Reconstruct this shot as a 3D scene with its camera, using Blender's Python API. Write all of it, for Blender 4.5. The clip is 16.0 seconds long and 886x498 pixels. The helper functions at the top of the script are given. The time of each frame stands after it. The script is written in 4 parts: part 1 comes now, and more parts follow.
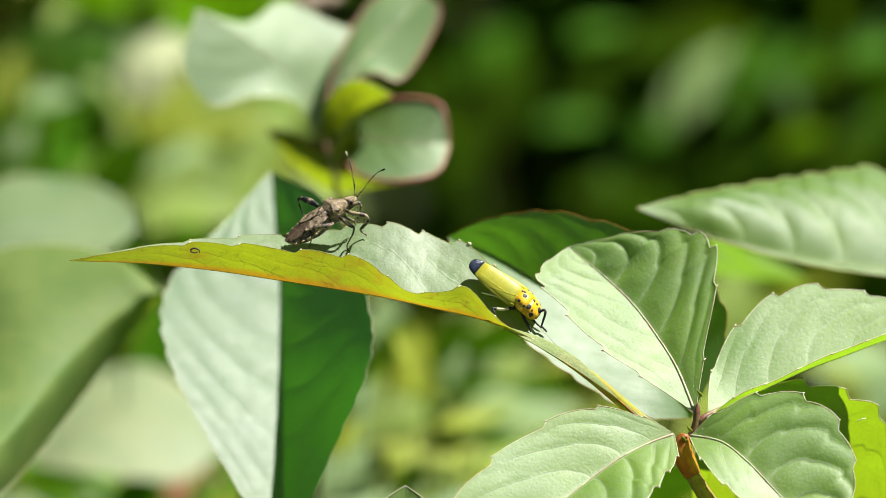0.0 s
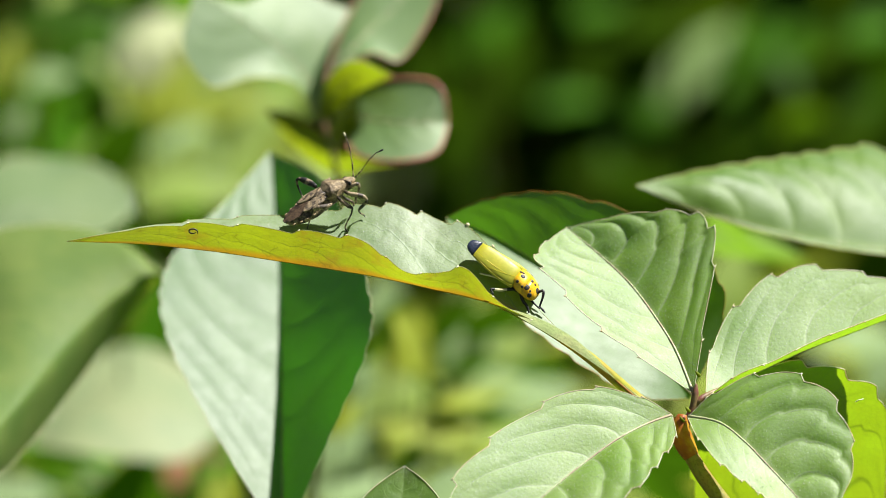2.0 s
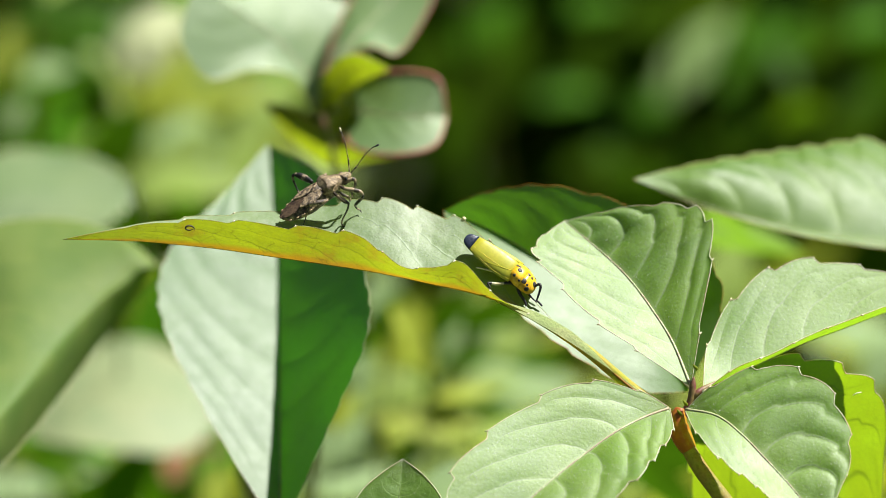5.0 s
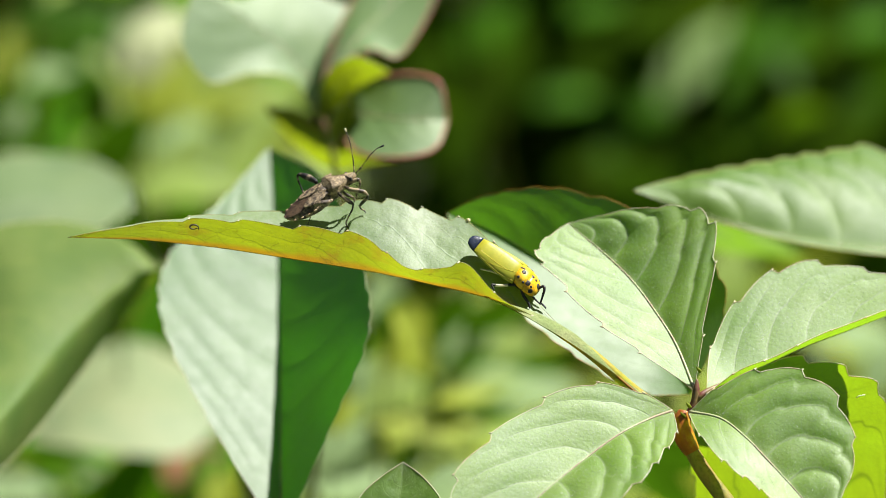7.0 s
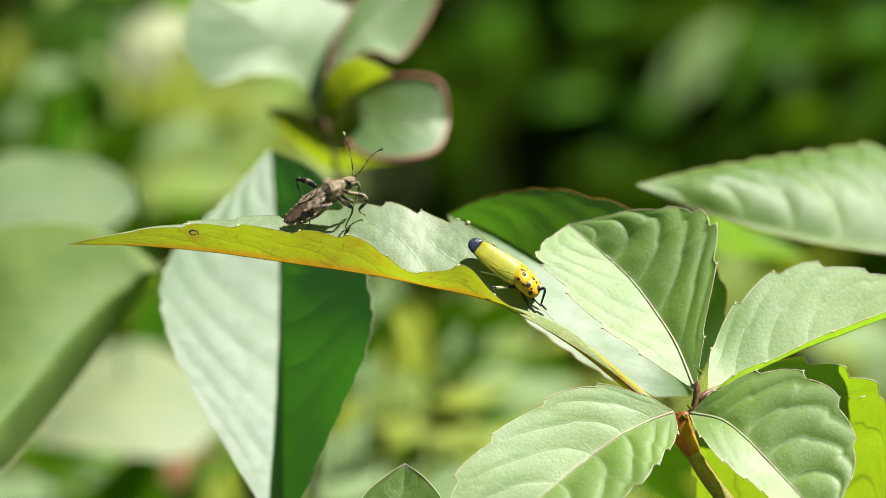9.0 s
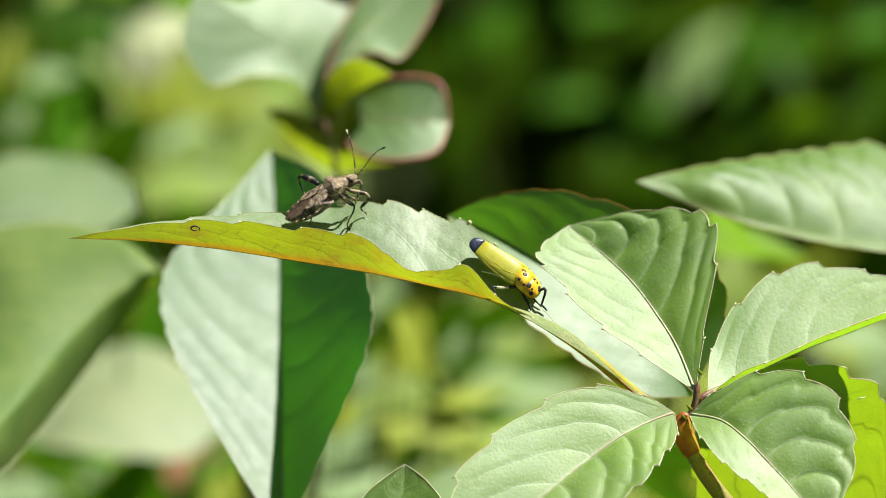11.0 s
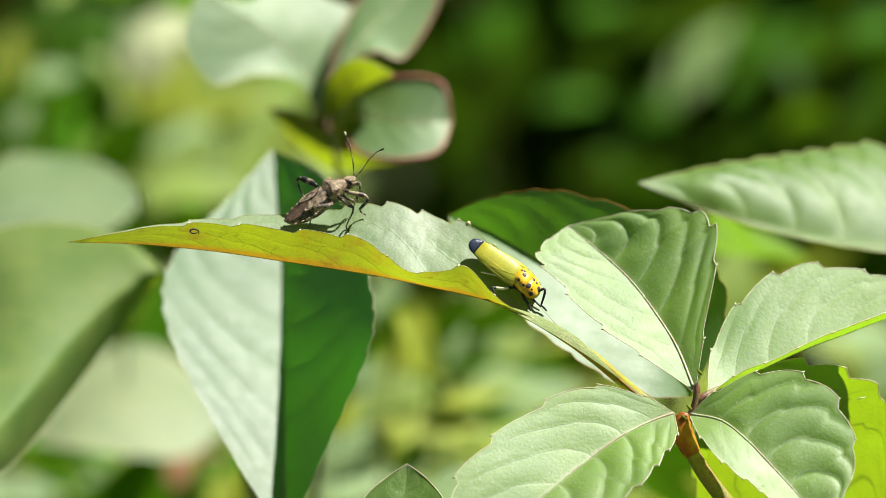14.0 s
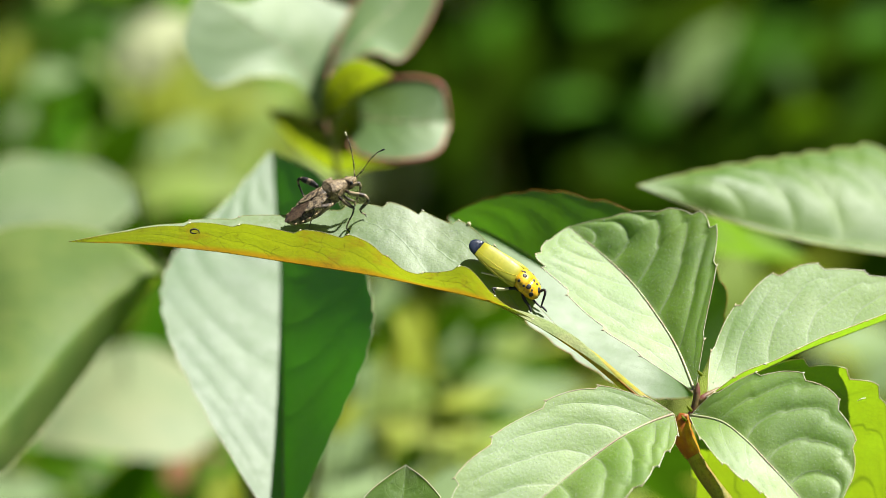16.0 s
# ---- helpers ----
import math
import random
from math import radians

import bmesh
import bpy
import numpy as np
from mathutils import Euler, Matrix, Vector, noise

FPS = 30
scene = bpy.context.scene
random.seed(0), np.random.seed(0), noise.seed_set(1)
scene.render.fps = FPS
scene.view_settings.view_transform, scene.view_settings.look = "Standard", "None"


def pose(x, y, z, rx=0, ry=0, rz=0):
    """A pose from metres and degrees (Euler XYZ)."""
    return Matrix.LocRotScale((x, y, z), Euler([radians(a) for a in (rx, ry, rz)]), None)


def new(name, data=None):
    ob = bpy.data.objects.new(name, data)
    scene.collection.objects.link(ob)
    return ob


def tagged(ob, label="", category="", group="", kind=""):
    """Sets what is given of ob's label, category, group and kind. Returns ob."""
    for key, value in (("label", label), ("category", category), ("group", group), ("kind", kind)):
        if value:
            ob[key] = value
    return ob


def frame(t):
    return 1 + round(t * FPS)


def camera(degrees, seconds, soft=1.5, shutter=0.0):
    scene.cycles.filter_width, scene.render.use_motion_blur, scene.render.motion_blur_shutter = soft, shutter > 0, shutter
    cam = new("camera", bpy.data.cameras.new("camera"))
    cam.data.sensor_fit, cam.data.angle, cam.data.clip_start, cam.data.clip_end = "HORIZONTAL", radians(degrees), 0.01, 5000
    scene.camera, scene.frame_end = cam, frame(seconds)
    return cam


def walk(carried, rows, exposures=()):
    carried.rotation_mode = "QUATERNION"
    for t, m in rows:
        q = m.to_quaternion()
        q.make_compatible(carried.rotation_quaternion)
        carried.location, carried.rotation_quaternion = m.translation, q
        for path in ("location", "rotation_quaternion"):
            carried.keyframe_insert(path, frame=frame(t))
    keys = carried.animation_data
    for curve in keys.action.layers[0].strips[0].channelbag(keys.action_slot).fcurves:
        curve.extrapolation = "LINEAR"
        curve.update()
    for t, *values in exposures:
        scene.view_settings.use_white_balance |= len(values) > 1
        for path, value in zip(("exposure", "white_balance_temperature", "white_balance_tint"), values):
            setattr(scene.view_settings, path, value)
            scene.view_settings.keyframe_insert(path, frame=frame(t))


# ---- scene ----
# One upright stretch of plants seen through a long lens. Lengths are in metres;
# shapes are drawn in millimetres in a leaning frame: x across, y away, z up.
LEAN = pose(0, 0, 0.75, -15, 0, 0)
REACH = 0.6

cam = camera(11.70, 16.0, soft=0.5)
cam.data.dof.use_dof = True
cam.data.dof.focus_distance = REACH - 0.001
cam.data.dof.aperture_fstop = 13.5
cam.data.dof.aperture_blades = 0


def held(up, left):
    """The camera's pose, turned up and to the left by that many thousandths of a degree."""
    return LEAN @ pose(0, -REACH, 0, 90 + up / 1000, 0, left / 1000)


walk(cam, [
    (0, held(338, 12)),
    (0.5, held(264, 0)),
    (1, held(183, -6)),
    (1.5, held(121, 0)),
    (2, held(80, 0)),
    (2.5, held(46, 0)),
    (3, held(23, 0)),
    (3.5, held(0, 0)),
    (4, held(-11, -11)),
    (6.5, held(0, -28)),
    (7, held(29, -17)),
    (7.5, held(46, -28)),
    (8, held(46, -11)),
    (8.5, held(58, -6)),
    (9, held(46, 6)),
    (11.5, held(58, 6)),
    (12, held(58, -6)),
    (12.5, held(63, -6)),
    (13, held(69, 0)),
    (13.5, held(69, 6)),
    (14, held(52, 34)),
    (14.5, held(63, 12)),
    (15, held(69, 23)),
    (15.5, held(69, 17)),
    (16, held(69, 17)),
], exposures=[(0, 0.57, 6420, 7), (16, 0.57, 6420, 7)])

# ---- light ----
world = bpy.data.worlds.new("daylight")
scene.world = world
world.use_nodes = True
SUN_TO = Vector((0.50, 0.12, 0.86)).normalized()
sky = world.node_tree.nodes.new("ShaderNodeTexSky")
sky.sky_type = "NISHITA"
sky.sun_disc = False
sky.sun_elevation = math.asin(SUN_TO.z)
sky.sun_rotation = math.atan2(SUN_TO.x, SUN_TO.y)
world.node_tree.nodes["Background"].inputs[1].default_value = 0.026
world.node_tree.links.new(sky.outputs[0], world.node_tree.nodes["Background"].inputs[0])
sun = new("sun", bpy.data.lights.new("sun", "SUN"))
sun.data.energy = 8.0
sun.data.angle = radians(0.53)
sun.data.color = (1.0, 0.95, 0.90)
sun.matrix_world = Matrix.Translation((0, 0, 3)) @ SUN_TO.to_track_quat("Z", "Y").to_matrix().to_4x4()


# ---- materials ----
class Nodes:
    """A short hand for building node materials."""

    def __init__(self, name):
        self.mat = bpy.data.materials.new(name)
        self.mat.use_nodes = True
        self.tree = self.mat.node_tree
        self.bsdf = self.tree.nodes["Principled BSDF"]
        self.out = self.tree.nodes["Material Output"]

    def set(self, socket, value):
        if isinstance(value, bpy.types.NodeSocket):
            self.tree.links.new(value, socket)
        elif isinstance(value, (tuple, list)) and len(value) == 3 and socket.type == "RGBA":
            socket.default_value = (*value, 1)
        else:
            socket.default_value = value

    def math(self, op, a, b=0.0, c=0.0, clamp=False):
        n = self.tree.nodes.new("ShaderNodeMath")
        n.operation, n.use_clamp = op, clamp
        for socket, value in zip(n.inputs, (a, b, c)):
            self.set(socket, value)
        return n.outputs[0]

    def mix(self, fac, a, b, blend="MIX"):
        n = self.tree.nodes.new("ShaderNodeMix")
        n.data_type, n.blend_type = "RGBA", blend
        for socket, value in ((n.inputs[0], fac), (n.inputs[6], a), (n.inputs[7], b)):
            self.set(socket, value)
        return n.outputs[2]

    def span(self, value, low, high, to_low=0.0, to_high=1.0):
        n = self.tree.nodes.new("ShaderNodeMapRange")
        n.interpolation_type = "SMOOTHSTEP"
        for socket, v in zip(n.inputs, (value, low, high, to_low, to_high)):
            self.set(socket, v)
        return n.outputs[0]

    def coords(self, which="Object"):
        return self.tree.nodes.new("ShaderNodeTexCoord").outputs[which]

    def noise(self, scale, detail=3.0, rough=0.55, where=None):
        n = self.tree.nodes.new("ShaderNodeTexNoise")
        n.inputs["Scale"].default_value, n.inputs["Detail"].default_value = scale, detail
        n.inputs["Roughness"].default_value = rough
        self.tree.links.new(where or self.coords(), n.inputs["Vector"])
        return n.outputs["Fac"]

    def cells(self, scale, feature="DISTANCE_TO_EDGE", where=None):
        n = self.tree.nodes.new("ShaderNodeTexVoronoi")
        n.feature = feature
        n.inputs["Scale"].default_value = scale
        self.tree.links.new(where or self.coords(), n.inputs["Vector"])
        return n.outputs["Distance"]

    def bump(self, height, strength, distance):
        n = self.tree.nodes.new("ShaderNodeBump")
        n.inputs["Strength"].default_value, n.inputs["Distance"].default_value = strength, distance
        self.tree.links.new(height, n.inputs["Height"])
        self.tree.links.new(n.outputs[0], self.bsdf.inputs["Normal"])
        return n.outputs[0]

    def through_light(self, colour, share, normal=None):
        """Lets part of the light pass, as a leaf does."""
        t = self.tree.nodes.new("ShaderNodeBsdfTranslucent")
        self.set(t.inputs["Color"], colour)
        if normal:
            self.tree.links.new(normal, t.inputs["Normal"])
        m = self.tree.nodes.new("ShaderNodeMixShader")
        m.inputs[0].default_value = share
        self.tree.links.new(self.bsdf.outputs[0], m.inputs[1])
        self.tree.links.new(t.outputs[0], m.inputs[2])
        self.tree.links.new(m.outputs[0], self.out.inputs["Surface"])


def leaf_material(name, green, lit, vein, veins=7.0, sweep=0.35, rough=0.42, gloss=0.5, down=0.25, share=0.3,
                  blemish=(0.30, 0.22, 0.05), stain=0.0, flush=0.0, ior=1.6, wrinkle=0.0, bloom_glare=0.0, fuzz=0.07, drawn=0.45, shadowed=0.68, relief=0.24):
    """A leaf blade. The uv runs along the midrib and, signed, from it to the edge."""
    n = Nodes(name)
    sep = n.tree.nodes.new("ShaderNodeSeparateXYZ")
    n.tree.links.new(n.coords("UV"), sep.inputs[0])
    along, out = sep.outputs[0], n.math("ABSOLUTE", sep.outputs[1])
    wob = n.math("MULTIPLY", n.math("SUBTRACT", n.noise(160, 2), 0.5), 0.05)
    phase = n.math("MULTIPLY", n.math("ADD", n.math("SUBTRACT", along, n.math("MULTIPLY", n.math("POWER", out, 2.0), sweep)), wob), veins)
    f = n.math("FRACT", phase)
    d = n.math("MINIMUM", f, n.math("SUBTRACT", 1.0, f))
    line = n.span(d, 0.004, 0.055, 1.0, 0.0)
    line = n.math("MULTIPLY", line, n.span(out, 0.70, 1.0, 1.0, 0.15))
    rib = n.span(out, 0.02, 0.06, 1.0, 0.0)
    patches = n.noise(120, 4)
    fine = n.noise(2300, 3)
    net = n.cells(850)
    netline = n.span(net, 0.0, 0.10, 1.0, 0.0)
    dust = n.span(n.noise(4200, 3, 0.75), 0.56, 0.64)
    colour = n.mix(n.span(patches, 0.30, 0.72), green, tuple(min(1, c * k) for c, k in zip(green, (1.5, 1.25, 1.3))))
    colour = n.mix(n.math("MULTIPLY", fine, 0.35), colour, tuple(c * 0.6 for c in green))
    colour = n.mix(n.math("MULTIPLY", dust, fuzz), colour, (0.60, 0.64, 0.50))
    # Patches of pale wax; their white also stands in for sun glare.
    if bloom_glare:
        wax_glare = n.math("MULTIPLY", n.span(n.noise(90, 5, 0.65), 0.32, 0.70), n.span(n.noise(1500, 3, 0.7), 0.25, 0.75, 0.4, 1.0))
        colour = n.mix(n.math("MULTIPLY", wax_glare, bloom_glare), colour, (0.55, 0.57, 0.50))
    colour = n.mix(n.math("MULTIPLY", netline, 0.16), colour, vein)
    colour = n.mix(n.math("MULTIPLY", n.math("MAXIMUM", line, rib), drawn), colour, vein)
    if stain:
        spot = n.span(n.noise(170, 6, 0.7), 0.50, 0.68)
    n.set(n.bsdf.inputs["Base Color"], colour)
    n.set(n.bsdf.inputs["Roughness"], n.span(n.noise(420, 3), 0.2, 0.8, rough - 0.03, rough + 0.03))
    n.set(n.bsdf.inputs["Specular IOR Level"], gloss)
    n.set(n.bsdf.inputs["IOR"], ior)
    n.set(n.bsdf.inputs["Sheen Weight"], down)
    n.set(n.bsdf.inputs["Sheen Roughness"], 0.55)
    n.set(n.bsdf.inputs["Sheen Tint"], (0.86, 0.95, 1.0))
    h = n.math("ADD", n.math("MULTIPLY", net, 0.22), n.math("MULTIPLY", fine, 0.7))
    h = n.math("SUBTRACT", h, n.math("MULTIPLY", line, 0.25))
    nor = n.bump(h, relief, 0.00028)
    uneven = n.mix(n.math("MULTIPLY", n.span(n.noise(75, 5, 0.6), 0.34, 0.66), 0.40), lit, (lit[0] * 0.75, lit[1] * 0.55, lit[2] * 0.5))
    deep = n.mix(n.math("MULTIPLY", n.math("MAXIMUM", line, n.math("MULTIPLY", netline, 0.30)), shadowed), uneven, tuple(c * 0.35 for c in lit))
    if flush:
        deep = n.mix(n.math("MULTIPLY", n.span(out, 0.03, 0.24, 1.0, 0.0), flush), deep, (0.55, 0.22, 0.006))
    if stain:
        deep = n.mix(n.math("MULTIPLY", spot, stain), deep, blemish)
    if wrinkle:
        bent = n.tree.nodes.new("ShaderNodeVectorMath")
        bent.operation = "MULTIPLY_ADD"
        swirl = n.tree.nodes.new("ShaderNodeTexNoise")
        swirl.inputs["Scale"].default_value = 500
        n.tree.links.new(n.coords(), swirl.inputs["Vector"])
        n.tree.links.new(swirl.outputs["Color"], bent.inputs[0])
        bent.inputs[1].default_value = (0.0016, 0.0016, 0.0016)
        n.tree.links.new(n.coords(), bent.inputs[2])
        crease = n.math("MULTIPLY", n.span(n.cells(330, where=bent.outputs[0]), 0.0, 0.026, 1.0, 0.0), n.span(n.noise(260, 3), 0.50, 0.58))
        deep = n.mix(n.math("MULTIPLY", crease, wrinkle), deep, (0.15, 0.12, 0.004))
    n.through_light(deep, share, nor)
    return n.mat


def plain_material(name, a, b, scale, rough=0.5, gloss=0.5, bump=0.3, depth=0.0002, fine=None, speck=0.45, share=0.0):
    """Two tones in patches, with a finer grain over them; share: how much light passes through."""
    n = Nodes(name)
    grain = n.noise(fine or scale * 7, 4, 0.65)
    colour = n.mix(n.span(n.noise(scale, 4), 0.42, 0.58), a, b)
    colour = n.mix(n.math("MULTIPLY", n.span(grain, 0.42, 0.66), speck), colour, tuple(c * 0.35 for c in a))
    n.set(n.bsdf.inputs["Base Color"], colour)
    n.set(n.bsdf.inputs["Roughness"], n.span(grain, 0.2, 0.8, max(0.05, rough - 0.1), min(1, rough + 0.1)))
    n.set(n.bsdf.inputs["Specular IOR Level"], gloss)
    nor = n.bump(grain, bump, depth)
    if share:
        n.through_light(colour, share, nor)
    return n.mat


FRONT = leaf_material("leaf_downy_green", (0.130, 0.270, 0.010), (0.52, 0.90, 0.025), (0.40, 0.50, 0.26), 6.0, 0.34, 0.60, 0.72, 0.0, 0.45, ior=1.80, bloom_glare=0.14, fuzz=0.22, drawn=0.42, relief=0.22)
SIDE = leaf_material("leaf_side_green", (0.064, 0.150, 0.006), (0.30, 0.46, 0.02), (0.22, 0.34, 0.08), 6.0, 0.34, 0.54, 0.45, 0.02, 0.3, ior=1.6)
GREY = leaf_material("leaf_grey_green", (0.105, 0.175, 0.060), (0.26, 0.38, 0.05), (0.20, 0.28, 0.12), 6.0, 0.45, 0.6, 0.45, 0.05, 0.25)
HERB_RIB = plain_material("herb_rib", (0.12, 0.19, 0.05), (0.11, 0.17, 0.045), 200, 0.6)
TWIG = plain_material("twig", (0.036, 0.055, 0.006), (0.048, 0.044, 0.008), 140, 0.9, 0.0)
HAIR = plain_material("leaf_down", (0.70, 0.72, 0.62), (0.60, 0.64, 0.50), 900, 0.5)
FOLDED = leaf_material("leaf_folded_green", (0.088, 0.185, 0.020), (0.41, 0.50, 0.008), (0.25, 0.37, 0.16), 9.0, 0.30, 0.60, 1.0, 0.14, 0.42, (0.36, 0.19, 0.012), 0.62, 0.75, 1.63, 0.70, 0.30, 0.24, drawn=0.3)
BEHIND = leaf_material("leaf_shaded_green", (0.065, 0.175, 0.025), (0.42, 0.66, 0.012), (0.22, 0.34, 0.12), 4.0, 0.50, 0.60, 0.8, 0.04, 0.48)
BROAD = leaf_material("leaf_broad_green", (0.048, 0.130, 0.018), (0.17, 0.72, 0.008), (0.13, 0.25, 0.08), 9.0, 0.26, 0.57, 0.70, 0.03, 0.46, ior=1.78, bloom_glare=0.10, drawn=0.12, shadowed=0.10)
DEEP = leaf_material("leaf_deep_green", (0.055, 0.150, 0.010), (0.22, 0.62, 0.008), (0.16, 0.26, 0.06), 7.0, 0.34, 0.57, 0.7, 0.03, 0.45, ior=1.78, bloom_glare=0.12, drawn=0.2, shadowed=0.3)
ROUND = leaf_material("leaf_blue_green", (0.080, 0.170, 0.030), (0.28, 0.42, 0.03), (0.16, 0.26, 0.09), 6.0, 0.45, 0.63, 0.72, 0.04, 0.25, ior=1.75)
HERB = leaf_material("leaf_herb_green", (0.108, 0.175, 0.042), (0.26, 0.42, 0.02), (0.12, 0.19, 0.05), 6.0, 0.45, 0.6, 0.15, 0.0, 0.3)
PALE = leaf_material("leaf_pale_grey_green", (0.19, 0.255, 0.115), (0.30, 0.40, 0.08), (0.30, 0.36, 0.18), 6.0, 0.45, 0.6, 0.35, 0.03, 0.25)
LIME = leaf_material("leaf_lime", (0.20, 0.27, 0.012), (0.27, 0.37, 0.008), (0.34, 0.36, 0.04), 6.0, 0.4, 0.6, 0.2, 0.0, 0.55)
MARGIN = plain_material("leaf_margin", (0.74, 0.73, 0.50), (0.62, 0.52, 0.32), 260, 0.5, speck=0.15, share=0.3)
LIME_MARGIN = plain_material("leaf_margin_lime", (0.60, 0.62, 0.26), (0.50, 0.46, 0.16), 260, 0.5, speck=0.2, share=0.6)
RED_MARGIN = plain_material("leaf_margin_red", (0.34, 0.10, 0.07), (0.38, 0.18, 0.11), 200, 0.5)
RIB = plain_material("leaf_rib", (0.36, 0.40, 0.20), (0.32, 0.25, 0.15), 350, 0.5)
STALK_GREEN = plain_material("stalk_green", (0.36, 0.46, 0.16), (0.44, 0.50, 0.20), 300, 0.6, 0.4, 0.6, 0.0003, 3500, share=0.48)
SHOOT = plain_material("shoot", (0.30, 0.26, 0.06), (0.34, 0.22, 0.07), 260, 0.45, share=0.2)
STALK = plain_material("stalk", (0.58, 0.60, 0.09), (0.64, 0.48, 0.05), 160, 0.4, share=0.48)
GROOVE = plain_material("stalk_groove", (0.46, 0.24, 0.03), (0.36, 0.15, 0.03), 200, 0.5, share=0.3)
STEM = plain_material("stem", (0.13, 0.16, 0.03), (0.17, 0.10, 0.035), 140, 0.45)
JOINT = plain_material("stem_joint", (0.56, 0.30, 0.03), (0.44, 0.12, 0.02), 320, 0.35, 0.6, speck=0.15, share=0.3)
NODE = plain_material("stem_node", (0.16, 0.05, 0.035), (0.20, 0.14, 0.05), 300, 0.5)


def soil_material():
    """Dark crumbly soil with a thin growth of moss and litter."""
    n = Nodes("soil")
    crumbs = n.noise(60, 6, 0.7)
    moss = n.span(n.math("ADD", n.math("MULTIPLY", n.noise(1.3, 5), 0.7), n.math("MULTIPLY", n.noise(14, 4), 0.3)), 0.35, 0.65)
    colour = n.mix(moss, (0.034, 0.044, 0.008), (0.036, 0.072, 0.006))
    colour = n.mix(n.span(crumbs, 0.30, 0.75), colour, (0.020, 0.020, 0.006))
    colour = n.mix(n.span(n.noise(28, 3), 0.62, 0.70), colour, (0.06, 0.078, 0.015))
    n.set(n.bsdf.inputs["Base Color"], colour)
    n.set(n.bsdf.inputs["Roughness"], 0.92)
    n.bump(crumbs, 0.8, 0.012)
    return n.mat


BROWN = plain_material("bug_brown", (0.062, 0.043, 0.026), (0.36, 0.27, 0.155), 1500, 0.55, 0.5, 0.9, 0.00018, 3600, 0.75)
TAN = plain_material("bug_tan", (0.165, 0.115, 0.058), (0.36, 0.27, 0.145), 1100, 0.55, 0.5, 0.9, 0.00018, 4200, 0.7)
MEMBRANE = plain_material("bug_membrane", (0.050, 0.030, 0.018), (0.13, 0.085, 0.05), 1300, 0.42, 0.5, 0.6, 0.00012, 4200, 0.6)
PALE_EDGE = plain_material("bug_pale_edge", (0.40, 0.30, 0.17), (0.26, 0.17, 0.09), 1200, 0.5)


def banded_material(name, dark, pale, bands, least=-0.1):
    """A leg or feeler with pale rings along its length."""
    n = Nodes(name)
    sep = n.tree.nodes.new("ShaderNodeSeparateXYZ")
    n.tree.links.new(n.coords("UV"), sep.inputs[0])
    wave = n.math("SINE", n.math("ADD", n.math("MULTIPLY", sep.outputs[0], bands), n.math("MULTIPLY", n.noise(1500, 4), 7.0)))
    colour = n.mix(n.span(wave, least, least + 0.4), dark, pale)
    colour = n.mix(n.math("MULTIPLY", n.noise(4200, 3), 0.5), colour, tuple(c * 0.4 for c in dark))
    n.set(n.bsdf.inputs["Base Color"], colour)
    n.set(n.bsdf.inputs["Roughness"], 0.5)
    n.bump(n.noise(5000, 3), 0.5, 0.0001)
    return n.mat


LEG = banded_material("bug_leg", (0.030, 0.022, 0.014), (0.33, 0.25, 0.14), 9.0)
LEG_PALE = banded_material("bug_leg_pale", (0.055, 0.038, 0.022), (0.40, 0.31, 0.18), 12.0, -0.5)
LEG_DARK = banded_material("bug_leg_dark", (0.012, 0.010, 0.009), (0.26, 0.20, 0.13), 11.0, 0.45)
DARK = plain_material("black_shell", (0.012, 0.012, 0.013), (0.022, 0.020, 0.020), 900, 0.55)
WING_EDGE = plain_material("yellow_wing_edge", (0.72, 0.62, 0.015), (0.62, 0.56, 0.02), 260, 0.45, 0.5, 0.25, 0.00006, 2600, 0.1)
WING = plain_material("yellow_wing", (0.40, 0.38, 0.025), (0.33, 0.35, 0.022), 260, 0.50, 0.45, 0.25, 0.00006, 2600, 0.2)
WING_TIP = plain_material("blue_black_tip", (0.018, 0.026, 0.050), (0.030, 0.040, 0.070), 500, 0.32)
ORANGE = plain_material("orange_shell", (0.80, 0.43, 0.010), (0.85, 0.52, 0.03), 500, 0.36, 0.5, 0.2, 0.00006, 3500)
CREAM = plain_material("cream_leg", (0.72, 0.66, 0.42), (0.62, 0.55, 0.30), 900, 0.45)

# ---- building ----
BASE = {}


class Geo:
    """Points, faces and uv of one mesh, in millimetres of the leaning frame."""

    def __init__(self):
        self.verts, self.faces, self.uvs, self.slots = [], [], [], []

    def add(self, verts, faces, uvs=None, slot=0):
        k = len(self.verts)
        self.verts += [tuple(v) for v in verts]
        self.faces += [tuple(i + k for i in f) for f in faces]
        self.uvs += list(uvs) if uvs else [(0.0, 0.0)] * len(verts)
        self.slots += [slot] * len(faces)


def part(name, geo, materials, parent=None, label="", pivot=None):
    """Links a Geo as one mesh, under a thing or a part. pivot: where it turns, in millimetres."""
    if parent is None:
        own = LEAN @ Matrix.Translation(Vector(pivot or (0, 0, 0)) / 1000)
    elif pivot:
        own = LEAN @ Matrix.Translation(Vector(pivot) / 1000)
    else:
        own = BASE[parent]
    to = own.inverted() @ LEAN
    me = bpy.data.meshes.new(name)
    me.from_pydata([to @ (Vector(v) / 1000) for v in geo.verts], [], geo.faces)
    uv = me.uv_layers.new(name="UVMap")
    loops = np.zeros(len(me.loops), dtype=np.int32)
    me.loops.foreach_get("vertex_index", loops)
    uv.data.foreach_set("uv", np.array(geo.uvs, dtype=np.float32)[loops].ravel())
    for m in materials if isinstance(materials, (list, tuple)) else [materials]:
        me.materials.append(m)
    me.polygons.foreach_set("material_index", geo.slots)
